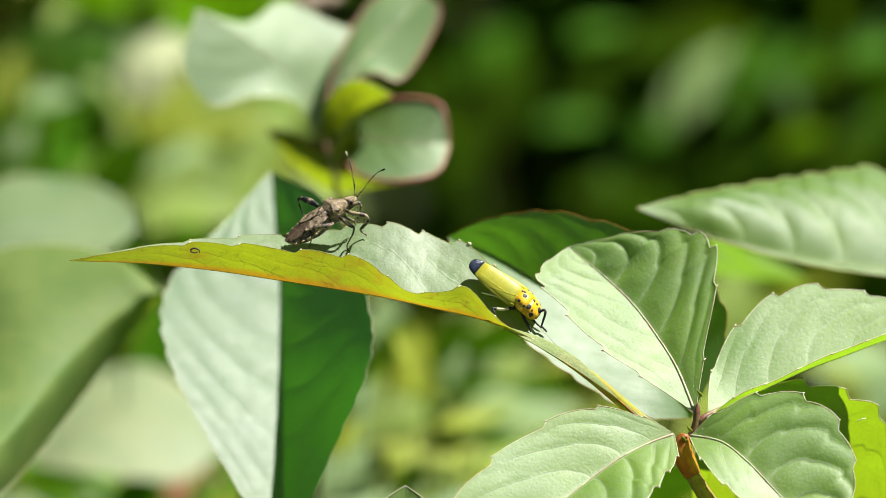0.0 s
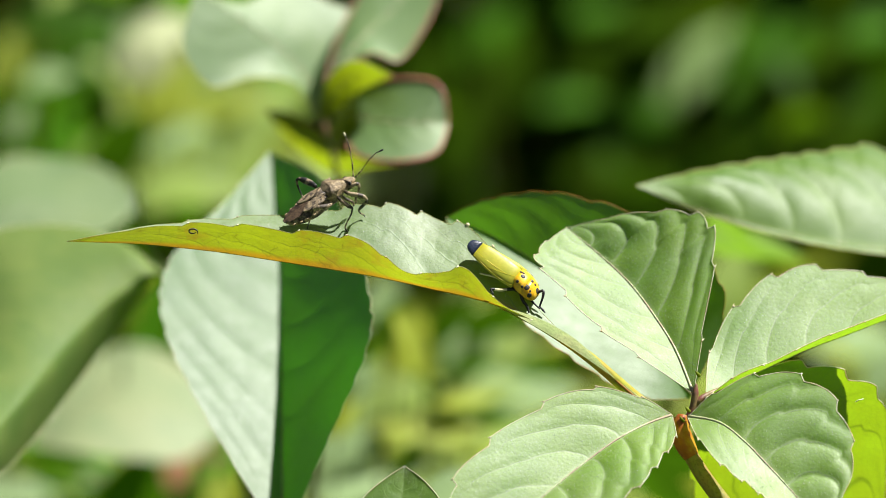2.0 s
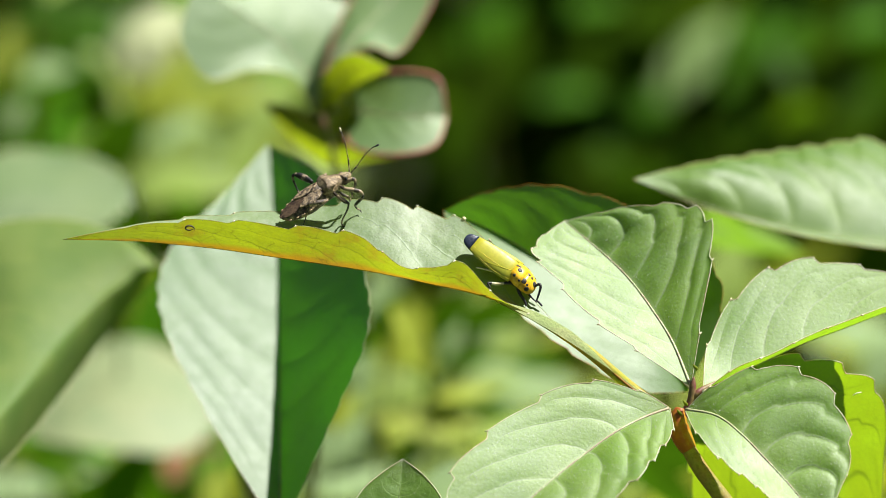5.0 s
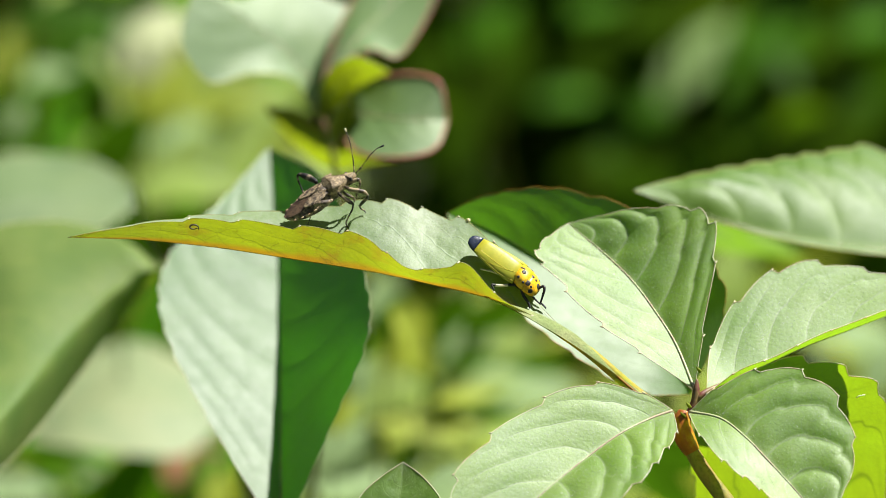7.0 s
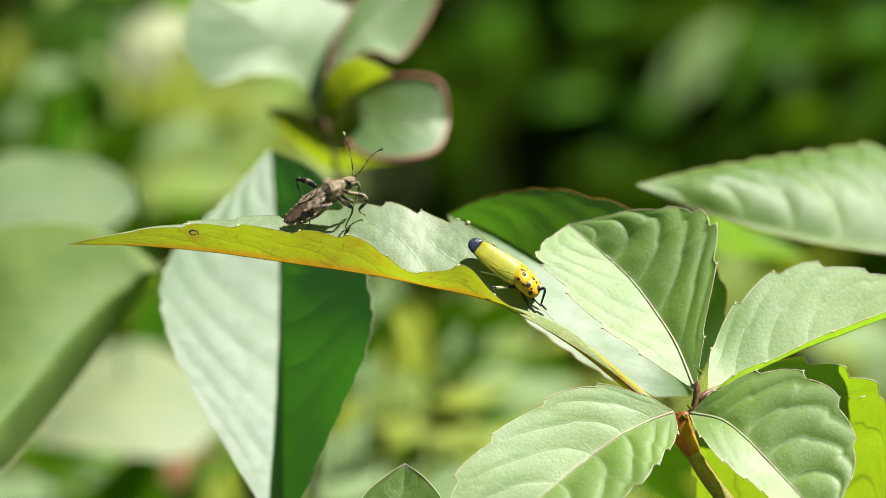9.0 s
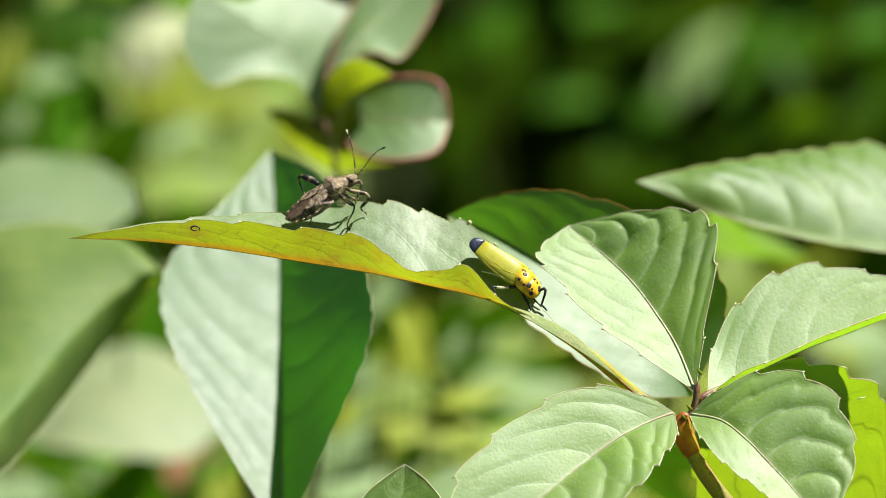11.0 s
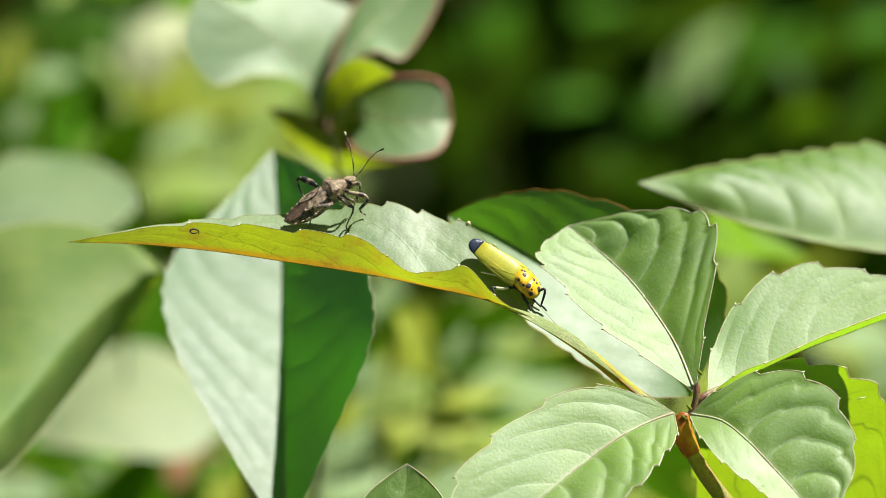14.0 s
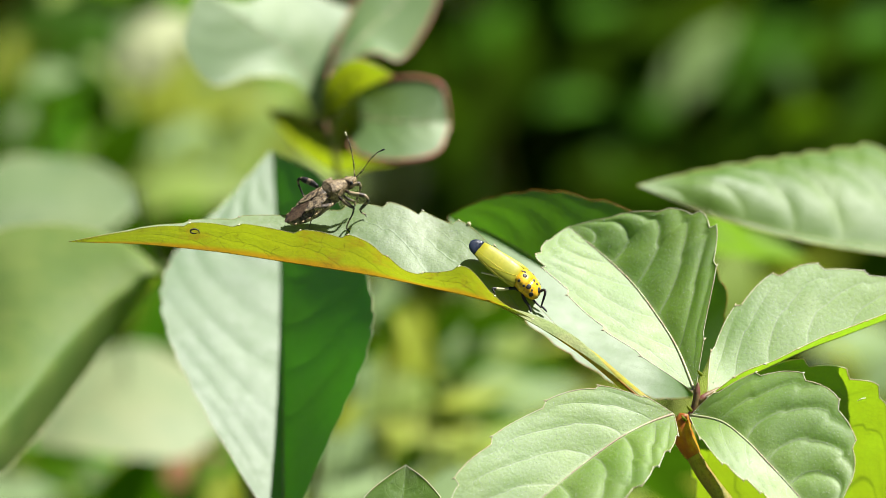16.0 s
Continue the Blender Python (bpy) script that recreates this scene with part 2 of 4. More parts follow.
    me.polygons.foreach_set("use_smooth", [True] * len(me.polygons))
    me.update()
    ob = new(name, me)
    BASE[ob] = own
    if parent is None:
        ob.matrix_basis = own
    else:
        ob.parent = parent
        ob.matrix_basis = BASE[parent].inverted() @ own
    if label:
        tagged(ob, label)
    return ob


def thing(name, label, category, at, group=""):
    """An Empty at the thing's base, at that place in millimetres of the leaning frame."""
    ob = new(name)
    ob.empty_display_size = 0.01
    BASE[ob] = Matrix.Translation(LEAN @ (Vector(at) / 1000))
    ob.matrix_basis = BASE[ob]
    return tagged(ob, label, category, group)


def ground_at(x, y):
    """The place on the ground, in the leaning frame, x across and y away from the subject, in millimetres."""
    return LEAN.inverted() @ Vector((x / 1000, y / 1000, 0)) * 1000


def curve(points, s):
    """A smooth curve through the points, at s from 0 to 1."""
    n = len(points) - 1
    x = min(max(s, 0.0), 1.0) * n
    i = min(int(x), n - 1)
    f = x - i
    p = [Vector(points[min(max(j, 0), n)]) for j in (i - 1, i, i + 1, i + 2)]
    return 0.5 * (2 * p[1] + (p[2] - p[0]) * f + (2 * p[0] - 5 * p[1] + 4 * p[2] - p[3]) * f * f
                  + (3 * p[1] - p[0] - 3 * p[2] + p[3]) * f ** 3)


def tube(geo, points, radii, sides=8, steps=None, slot=0):
    """A round stalk along a smooth curve through the points, its radius running through radii."""
    steps = steps or 6 * (len(points) - 1)
    rows, verts, faces, uvs = [], [], [], []
    last = Vector((0.31, 0.77, 0.55))
    for i in range(steps + 1):
        s = i / steps
        c = curve(points, s)
        t = (curve(points, min(1, s + 0.01)) - curve(points, max(0, s - 0.01)))
        t = t.normalized() if t.length > 1e-9 else Vector((0, 0, 1))
        a = (last - t * last.dot(t)).normalized()
        last = a
        b = t.cross(a)
        x = s * (len(radii) - 1)
        k = min(int(x), len(radii) - 2)
        r = radii[k] + (radii[k + 1] - radii[k]) * (x - k)
        for j in range(sides):
            w = 2 * math.pi * j / sides
            verts.append(c + (a * math.cos(w) + b * math.sin(w)) * r)
            uvs.append((s, j / sides))
    for i in range(steps):
        for j in range(sides):
            k = (j + 1) % sides
            faces.append((i * sides + j, i * sides + k, (i + 1) * sides + k, (i + 1) * sides + j))
    faces.append(tuple(range(sides))[::-1])
    faces.append(tuple(steps * sides + j for j in range(sides)))
    geo.add(verts, faces, uvs, slot)
    return geo


def ball(geo, centre, radii, axes=None, rings=6, sides=10, slot=0):
    """An ellipsoid; axes: a 3x3 matrix whose columns are its directions."""
    axes = axes or Matrix.Identity(3)
    verts, faces = [], []
    for i in range(rings + 1):
        a = math.pi * i / rings
        for j in range(sides):
            w = 2 * math.pi * j / sides
            p = Vector((radii[0] * math.cos(a), radii[1] * math.sin(a) * math.cos(w), radii[2] * math.sin(a) * math.sin(w)))
            verts.append(Vector(centre) + axes @ p)
    for i in range(rings):
        for j in range(sides):
            k = (j + 1) % sides
            faces.append((i * sides + j, (i + 1) * sides + j, (i + 1) * sides + k, i * sides + k))
    geo.add(verts, faces, None, slot)
    return geo


def blade(mid, left, right, teeth=7, tooth=0.095, veins=6.0, sweep=0.34, quilt=0.17, bow=0.0, along=84, across=12, fold=True):
    """A leaf blade folded at its midrib between its two edges, quilted between the side veins and toothed along the edge.
    Returns the mesh and its two edge lines."""
    geo, verts, faces, uvs = Geo(), [], [], []
    edges = ([], [])
    width = 2 * across + 2
    for i in range(along + 1):
        s = i / along
        m = curve(mid, s)
        fade = min(1.0, 6 * s, 6 * (1 - s))
        sides = []
        for side in (left, right):
            e = curve(side, s)
            f = (s * teeth) % 1.0
            g = (1 - f) ** 1.6 if f > 0.14 else (0.86 ** 1.6) * f / 0.14
            cut = (tooth[len(sides)] if isinstance(tooth, tuple) else tooth) * fade * (g - 0.2) if teeth else 0.0
            e = m + (e - m) * (1 - cut)
            sides.append(e)
        nor = (sides[1] - sides[0]).cross(curve(mid, min(1, s + 0.02)) - curve(mid, max(0, s - 0.02)))
        nor = nor.normalized() if nor.length > 1e-9 else Vector((0, -1, 0))
        if nor.y > 0:
            nor = -nor
        for j, flank in [(k, 0) for k in range(-across, 1)] + [(k, 1) for k in range(across + 1)]:
            v = abs(j) / across
            e = sides[flank]
            x = (s - sweep * v * v) * veins
            puff = abs(math.sin(math.pi * x)) ** 0.6 - 0.5
            w = (e - m).length
            lift = (quilt[flank] if isinstance(quilt, tuple) else quilt) * puff * min(1.0, 5 * v) * (0.35 + 0.65 * min(1.0, 3 * (1 - v))) * fade * min(1.0, w / 9) * min(1.0, 3 * s)
            lift += bow * 4 * v * (1 - v) * fade * min(1.0, w / 9) ** 2
            lift += 0.05 * noise.noise(Vector((s * 5, v * 3 * (1 if j > 0 else -1), mid[0][0] * 0.1))) * fade
            p = m + (e - m) * v + nor * lift
            verts.append(p)
            uvs.append((s, j / across))
            if j == -across:
                edges[0].append(p)
            if j == across:
                edges[1].append(p)
    for i in range(along):
        for j in range(width - 1):
            if j != across:
                a = i * width + j
                b = a - 1 if j == across + 1 and not fold else a
                faces.append((b, a + 1, a + width + 1, b + width))
    geo.add(verts, faces, uvs)
    return geo, edges


def line_tube(points, r, sides=5):
    """A thin round bead along a row of points."""
    return tube(Geo(), points, [r * 0.6, r, r, r * 0.5], sides, len(points) - 1)


def leaf(parent, mid, left, right, material, rib=0.13, rim=0.07, rim_material=None, rib_material=None, label="", pivot=None, spines=0, hairs=0, **shape):
    """A leaf under its plant: the blade, its midrib and the bead along each edge."""
    geo, edges = blade(mid, left, right, **shape)
    ob = part("leaf", geo, material, parent, label, pivot)
    fore = [p + Vector((0, -0.03, 0)) for p in (curve(mid, i / 30) for i in range(31))]
    if rib:
        part("midrib", tube(Geo(), fore, [rib * 1.9, rib * 1.2, rib, rib * 0.75, rib * 0.3], 7, 30), rib_material or RIB, ob)
    if rim:
        for e in edges:
            part("margin", line_tube(e, rim), rim_material or MARGIN, ob)
    if hairs:
        rng = random.Random(int(abs(mid[0][0] * 100)) + hairs)
        coat = Geo()
        for _ in range(hairs):
            v = [Vector(geo.verts[k]) for k in geo.faces[rng.randrange(len(geo.faces))]]
            nor = (v[1] - v[0]).cross(v[3] - v[0])
            if nor.length < 1e-6:
                continue
            nor = nor.normalized() * (-1 if nor.y > 0 else 1)
            p = v[0] + (v[1] - v[0]) * rng.random() + (v[3] - v[0]) * rng.random()
            tip = (nor + Vector([rng.gauss(0, 0.8) for _ in range(3)])).normalized() * rng.uniform(0.08, 0.20)
            w = nor.cross(tip).normalized() * 0.013 if nor.cross(tip).length > 1e-6 else Vector((0.013, 0, 0))
            coat.add([p - w, p + w, p + tip], [(0, 1, 2)])
        tagged(part("down", coat, HAIR, ob), kind="stuff")
    teeth = shape.get("teeth", 7)
    for k in range(1, spines + 1):
        for e, other in (edges, edges[::-1]):
            i = min(len(e) - 2, int(len(e) * k / teeth))
            out = (e[i] - other[i]).normalized() * 0.32 + (e[i + 1] - e[i - 1]).normalized() * 0.26
            part("tooth", tube(Geo(), [e[i] - out * 0.2, e[i] + out * 0.5, e[i] + out], [0.15, 0.11, 0.03], 5, 4), MARGIN, ob)
    return ob


def loft(geo, m, sections, sides=18, slot=0, rough=0.0):
    """A body along its own x axis: rows of x, half width, top, bottom and squareness, set in place by m.
    rough: the height of its knobs in millimetres."""
    verts, faces = [], []
    if rough:
        sides, steps, old = 40, 6, sections
        sections = [tuple(a + (b - a) * k / steps for a, b in zip(p, q)) for p, q in zip(old, old[1:]) for k in range(steps)] + [old[-1]]
    for x, w, top, bottom, sq in sections:
        mid, half = (top + bottom) / 2, (top - bottom) / 2
        for j in range(sides):
            a = 2 * math.pi * j / sides
            c, s = math.cos(a), math.sin(a)
            verts.append(m @ Vector((x, math.copysign(abs(c) ** sq, c) * w, mid + math.copysign(abs(s) ** sq, s) * half)))
    n = len(sections)
    if rough:
        heart = [sum((verts[i * sides + j] for j in range(sides)), Vector()) / sides for i in range(n)]
        for i in range(n):
            for j in range(sides):
                v = verts[i * sides + j]
                knob = noise.noise(v * 2.6) + 0.6 * noise.noise(v * 6.0)
                verts[i * sides + j] = v + (v - heart[i]).normalized() * rough * knob
    for i in range(n - 1):
        for j in range(sides):
            k = (j + 1) % sides
            faces.append((i * sides + j, i * sides + k, (i + 1) * sides + k, (i + 1) * sides + j))
    faces.append(tuple(range(sides))[::-1])
    faces.append(tuple((n - 1) * sides + j for j in range(sides)))
    geo.add(verts, faces, None, slot)
    return geo


def body_frame(centre, forward, up):
    """A local frame with x forward and z up, at a place in millimetres."""
    f = Vector(forward).normalized()
    u = Vector(up)
    u = (u - f * u.dot(f)).normalized()
    return Matrix.Translation(centre) @ Matrix((f, u.cross(f), u)).transposed().to_4x4()


# ---- ground ----
ground_mesh = bmesh.new()
bmesh.ops.create_grid(ground_mesh, x_segments=60, y_segments=60, size=40)
for v in ground_mesh.verts:
    v.co.z = 0.02 * noise.noise(v.co * 0.9)
me = bpy.data.meshes.new("ground")
ground_mesh.to_mesh(me)
me.materials.append(soil_material())
tagged(new("ground", me), "dark mossy soil under the plants", "ground", kind="structure")

# ---- the plant in front ----
front = thing("flowering_shrub_shoot", "green shrub shoot with toothed downy leaves, sunlit", "plant", ground_at(190, 60))
PIVOT = (16.94, 0, -11.68)
stem = Geo()
tube(stem, [(33.64, 0, -26.19), (36.15, 0, -30.50), (39.68, 0, -35.21), (43.60, 0, -40.70), (48.30, 0, -48.54), (55.54, 2, -62.07)] + [ground_at(190, 60).lerp(Vector((55.54, 2, -62.07)), k) for k in (0.75, 0.45)] + [ground_at(190, 60)], [1.0, 1.15, 1.2, 1.25, 1.35, 1.5, 1.8, 2.2, 3.0], 10, 60)
part("stem", stem, SHOOT, front, "olive-brown stem")
joint = Geo()
tube(joint, [(33.45, 0.2, -22.2), (33.15, 0, -23.4), (33.12, 0, -24.6), (33.60, 0, -26.0), (34.15, 0, -27.1), (34.6, 0, -27.9)], [0.75, 1.2, 1.42, 1.45, 1.32, 1.12], 18, 40)
part("joint", joint, JOINT, front, "swollen orange joint of the stem")
node_geo = Geo()
tube(node_geo, [(33.56, 0, -23.84), (34.81, 0, -21.25), (35.13, 0, -19.13), (35.28, 0, -17.80)], [0.65, 0.55, 0.5, 0.08], 9, 16)
tube(node_geo, [(35.13, 0, -20.94), (35.76, 0, -20.07), (36.73, 0.5, -19.46), (38.60, 1.5, -18.55)], [0.35, 0.45, 0.42, 0.2], 8, 12)
part("node", node_geo, NODE, front, "dark red leaf node")
for a in [(35.76, 0, -16.78), (34.29, -1, -21.68), (33.50, -1, -23.01)]:
    part("bud", tube(Geo(), [Vector(a), Vector(a) + Vector((-0.3, -0.2, 0.3)), Vector(a) + Vector((-0.6, -0.2, 0.7))], [0.22, 0.26, 0.06], 7, 8), LIME, front, "tiny lime bud")

leaf(front, [(34.81, 0, -19.05), (32.60, 4, -13.18), (29.91, 7, -8.65), (26.86, 10, -4.38), (23.75, 12, -1.20), (20.91, 13, 1.28), (17.76, 15, 3.94)],
     [(34.66, 0, -19.05), (26.50, 1.8, -13.45), (20.92, 4, -9.31), (15.41, 8, -3.34), (13.14, 9.5, -0.64), (14.24, 12, 1.52), (17.76, 15, 3.94)],
     [(34.97, 0, -18.74), (36.43, 3.3, -10.56), (38.48, 8.4, 0.95), (37.36, 10.9, 5.03), (33.39, 12.7, 6.33), (26.14, 13.5, 5.85), (17.76, 15, 3.94)],
     FRONT, label="toothed leaf with one pale and one dark half", spines=6, hairs=5200, along=140, across=24, quilt=(0.13, 0.55))
leaf(front, [(36.38, 0, -19.92), (40.66, 3, -17.89), (45.54, 5, -15.73), (51.24, 7, -13.25), (56.98, 9, -11.22), (63.56, 11, -8.86), (70.18, 13, -6.73)],
     [(36.54, 0, -19.68), (37.87, 6.3, -12.60), (42.77, 10.6, -5.67), (49.81, 13.8, -1.76), (57.51, 14.6, -2.17), (64.69, 14.2, -3.77), (70.18, 13, -6.73)],
     [(36.48, -1, -19.88), (40.85, 0, -16.70), (45.99, 0.5, -14.68), (51.61, 2, -12.04), (57.31, 4, -9.95), (63.54, 7, -7.85), (70.18, 13, -6.73)],
     FRONT, label="pale folded leaf with a lime underside", spines=6, hairs=5200, along=140, across=24, quilt=(0.17, 0.2))
leaf(front, [(31.83, 0, -22.19), (28.63, -1.5, -23.23), (24.61, -4, -25.08), (20.40, -6.5, -27.84), (15.58, -10, -31.38), (11.20, -13, -34.98), (6.56, -16, -38.85)],
     [(31.99, 0, -22.19), (32.11, -5, -25.19), (30.20, -9, -27.50), (28.08, -13, -29.92), (23.89, -16, -33.50), (16.43, -18, -37.95), (6.56, -16, -38.85)],
     [(31.83, 0, -22.03), (27.11, -0.4, -19.51), (19.24, -1.6, -18.46), (10.56, -5.6, -22.45), (2.77, -11.6, -28.76), (1.22, -14.8, -34.34), (6.56, -16, -38.85)],
     FRONT, label="broad pale leaf with curved veins", spines=6, hairs=5200, along=140, across=24, quilt=(0.55, 0.17))
leaf(front, [(34.13, -1, -22.31), (38.24, -4, -23.05), (41.46, -7, -25.50), (44.02, -9, -28.19), (47.03, -11, -31.48), (49.56, -13, -34.60), (51.68, -15, -37.77)],
     [(33.97, -1, -22.39), (35.42, -8.2, -25.60), (38.86, -12.4, -29.26), (41.88, -13, -31.38), (44.23, -14.5, -33.36), (47.80, -15.7, -36.19), (51.68, -15, -37.77)],
     [(34.29, -1, -22.15), (38.08, -1.7, -18.84), (45.15, -2.3, -16.17), (52.12, -4.7, -17.89), (55.79, -7.9, -23.91), (55.72, -11.1, -29.94), (51.68, -15, -37.77)],
     FRONT, label="green leaf with raised veins and toothed edge", spines=6, hairs=5200, along=140, across=24, quilt=(0.13, 0.55))
leaf(front, [(36.45, 5, -20.64), (42.14, 13, -23.95), (48.06, 17, -28.14), (53.15, 20, -32.33), (58.29, 23, -36.56), (63.48, 26, -41.64)],
     [(36.51, 6, -20.83), (35.62, 18, -28.19), (36.90, 26, -36.73), (42.48, 30, -42.73), (52.45, 31, -46.10), (63.48, 26, -41.64)],
     [(36.45, 5, -20.48), (42.38, 5, -16.37), (49.18, 5, -14.86), (57.34, 6, -16.79), (62.82, 10, -22.24), (63.48, 26, -41.64)],
     BEHIND, label="lime leaf with the sun shining through")
part("fibre", tube(Geo(), [(57.6, 3, -20.51), (58.13, 2.8, -20.19), (58.86, 3, -20.04)], [0.04, 0.08, 0.04], 5, 8), HAIR, front, "tiny white fibre")
shade = leaf(front, [(35.95, 22, -20.01), (29.75, 26, -13.74), (21.76, 28, -6.63), (13.67, 30, -0.99), (7.11, 33, 2.90), (0.50, 36, 5.57)],
     [(35.55, 22, -20.65), (27.85, 21, -20.21), (18.19, 19.5, -14.57), (9.38, 21, -7.60), (3.34, 26, -0.73), (0.50, 36, 5.57)],
     [(36.35, 22, -19.05), (40.83, 22.8, -6.37), (33.80, 24.6, 3.33), (17.75, 28.6, 8.96), (7.12, 32.8, 8.36), (0.50, 36, 5.57)],
     DEEP, label="large dark leaf with one pale half", quilt=0.14, rim=0.06, rim_material=GROOVE, teeth=13, tooth=0.06, pivot=(35.83, 8, -19.94), along=60)

# The folded leaf on which the insects sit.
MID = [(-52.13, -1, 1.57), (-43.01, -0.5, 1.33), (-36.38, 0, 0.78), (-30.11, 0, 0.08), (-22.27, 0, -1.10), (-16.00, 0, -2.04), (-10.51, 0, -2.90), (-5.65, 0, -3.84), (-1.49, 0, -4.78), (3.21, 0, -5.80), (7.92, 0, -7.14), (12.62, 0, -9.33), (16.94, 0, -11.68)]
FAR = [(-52.13, -1, 1.57), (-43.19, 2, 3.46), (-36.63, 4, 4.42), (-30.41, 6, 5.07), (-22.57, 8, 5.56), (-16.24, 9, 6.29), (-10.66, 9, 7.08), (-5.73, 9, 6.76), (-1.51, 9, 5.25), (3.26, 8, 4.05), (7.99, 5, 0.08), (12.67, 2, -6.61), (16.95, 0.5, -11.14)]
NEAR = [(-52.13, -1, 1.57), (-42.90, -2, 3.28), (-36.20, -3, 4.06), (-29.91, -4, 4.13), (-22.08, -5, 3.34), (-15.86, -5, 2.88), (-10.42, -5, 1.63), (-5.60, -5, -2.10), (-1.48, -5, -2.57), (3.19, -4, -1.95), (7.89, -2, -6.56), (12.61, -0.7, -9.09), (16.93, -0.4, -11.44)]
perch = leaf(front, MID[::-1], FAR[::-1], NEAR[::-1], FOLDED, rib=0.06, rim=0.05, rib_material=STALK, rim_material=LIME_MARGIN, label="long folded leaf, yellow underneath, with a curled edge", pivot=PIVOT,
             teeth=11, tooth=(0.10, 0.17), veins=9.0, sweep=0.30, quilt=0.30, along=160, hairs=3000, spines=9)
part("petiole", tube(Geo(), [(7.92, -0.2, -7.21), (12.62, -0.2, -9.48), (16.94, 0, -11.84), (20.47, 0.2, -14.20), (23.86, 0.6, -17.03), (27.20, 1.6, -19.81), (31.91, 1.4, -23.11), (33.56, 0, -24.07)], [0.16, 0.3, 0.62, 0.8, 0.8, 0.8, 0.9, 0.9], 10, 48), STALK, perch, "yellow and orange leaf stalk")
STALK_LINE = [(16.94, -11.84), (20.47, -14.20), (23.86, -17.03), (27.20, -19.81), (31.91, -23.11)]
for lift, fore, r, tint, what in ((-0.22, -0.72, 0.17, GROOVE, "orange-brown groove"), (0.52, -0.52, 0.20, STALK_GREEN, "pale green ridge"), (-0.62, -0.42, 0.16, STALK_GREEN, "pale green ridge")):
    part("stalk_rib", tube(Geo(), [(x - lift * 0.6, fore + 0.4 * i * (i < 4) * 0.9 + (1.2 if i == 4 else 0), z + lift * 0.8) for i, (x, z) in enumerate(STALK_LINE)], [0.05, r, r, r, r * 0.8], 7, 36), tint, perch, what)
wing_strip, _ = blade([(7.83, -0.8, -7.05), (12.61, -0.9, -9.16), (16.91, -0.9, -11.43), (20.04, -0.9, -13.70), (24.12, -0.85, -17.15)],
                      [(7.83, -0.8, -7.05), (13.01, -0.2, -8.62), (17.40, -0.2, -10.90), (20.45, -0.4, -13.32), (24.12, -0.85, -17.15)],
                      [(7.83, -0.8, -7.05), (12.28, -1.3, -9.55), (16.43, -1.4, -11.97), (19.72, -1.2, -14.09), (24.12, -0.85, -17.15)], teeth=0, veins=1, quilt=0.05, along=40, across=4)
part("petiole_wing", wing_strip, STALK_GREEN, perch, "downy green upper end of the stalk")
part("egg", ball(Geo(), (3.50, 8, 4.21), (0.30, 0.26, 0.34)), CREAM, perch, "tiny cream egg on the rim")
C = Vector((-34.38, -3.4, 2.88))
part("scar", tube(Geo(), [C + Vector((0.62 * math.cos(a), -0.06, 0.40 * math.sin(a) + 0.06 * a)) for a in (-0.4, 0.6, 1.6, 2.6, 3.6, 4.6, 5.4)], [0.05, 0.11, 0.12, 0.11, 0.05], 6, 30), DARK, perch, "dark ring-shaped scar")

# ---- plants close behind ----
def stand(ob, points, x, y, r=1.4, label="", material=None):
    """A stem from the ground at x, y up through the points."""
    g = ground_at(x, y)
    first = Vector(points[0])
    path = [g] + [g.lerp(first, k) for k in (0.45, 0.7, 0.84, 0.92, 0.96)] + [Vector(p) for p in points]
    part("stem", tube(Geo(), path, [r * 2.2, r * 1.7, r * 1.3, r, r, r * 0.8, r * 0.6, r * 0.1], 9, 60), material or STEM, ob, label)


centre = thing("broad_leaf_plant", "plant with one upright broad leaf, half pale and half dark", "plant", ground_at(-58, 140))
stand(centre, [(-23.9, 40, -66.0), (-23.31, 28, -41.77)], -58, 140, 1.0)
leaf(centre, [(-23.31, 28, -41.77), (-23.84, 40, -25.84), (-24.29, 50, -13.51), (-24.88, 61, -0.78), (-25.88, 69, 7.96), (-27.03, 76, 16.17)],
     [(-23.31, 28, -41.77), (-35.34, 37.7, -23.25), (-41.95, 47.2, -10.06), (-41.53, 56.6, -0.77), (-33.49, 67.3, 8.37), (-27.12, 76, 16.17)],
     [(-23.31, 28, -41.77), (-16.32, 27.6, -26.16), (-10.81, 26.8, -13.02), (-11.11, 34.7, -4.06), (-16.62, 55.7, 9.51), (-26.86, 76, 16.17)],
     BROAD, label="broad upright leaf with a pale and a dark half", rib=0.11, rim=0.035, teeth=16, tooth=0.035, veins=9.0, sweep=0.26, quilt=(0.30, 0.10), along=110, across=18)

right = thing("side_shoot", "blurred shoot with one long toothed leaf, pale with green ribs", "plant", ground_at(140, 110))
side = leaf(right, [(80.49, 58, -0.05), (67.01, 54, 0.85), (56.75, 52, 2.30), (48.15, 51, 4.20), (37.89, 50, 7.10), (28.97, 50, 10.45)],
     [(80.36, 57, -0.94), (66.90, 53, 0.00), (56.66, 51, 1.53), (48.12, 50.5, 3.49), (37.89, 50, 6.71), (28.97, 50, 10.45)],
     [(81.47, 66, 7.05), (68.65, 70, 16.35), (57.92, 65.5, 15.85), (48.93, 61.5, 14.55), (38.18, 55, 12.75), (28.97, 50, 10.45)],
     SIDE, label="long toothed leaf, pale with green ribs", pivot=(80.49, 58, 3.53), rib=0.06, rim=0.14, rim_material=LIME_MARGIN, teeth=11, tooth=0.06, quilt=0.50, bow=1.8, along=100, across=18)
stand(right, [(84.44, 62, -4.24), (80.92, 58, 1.46)], 140, 110)

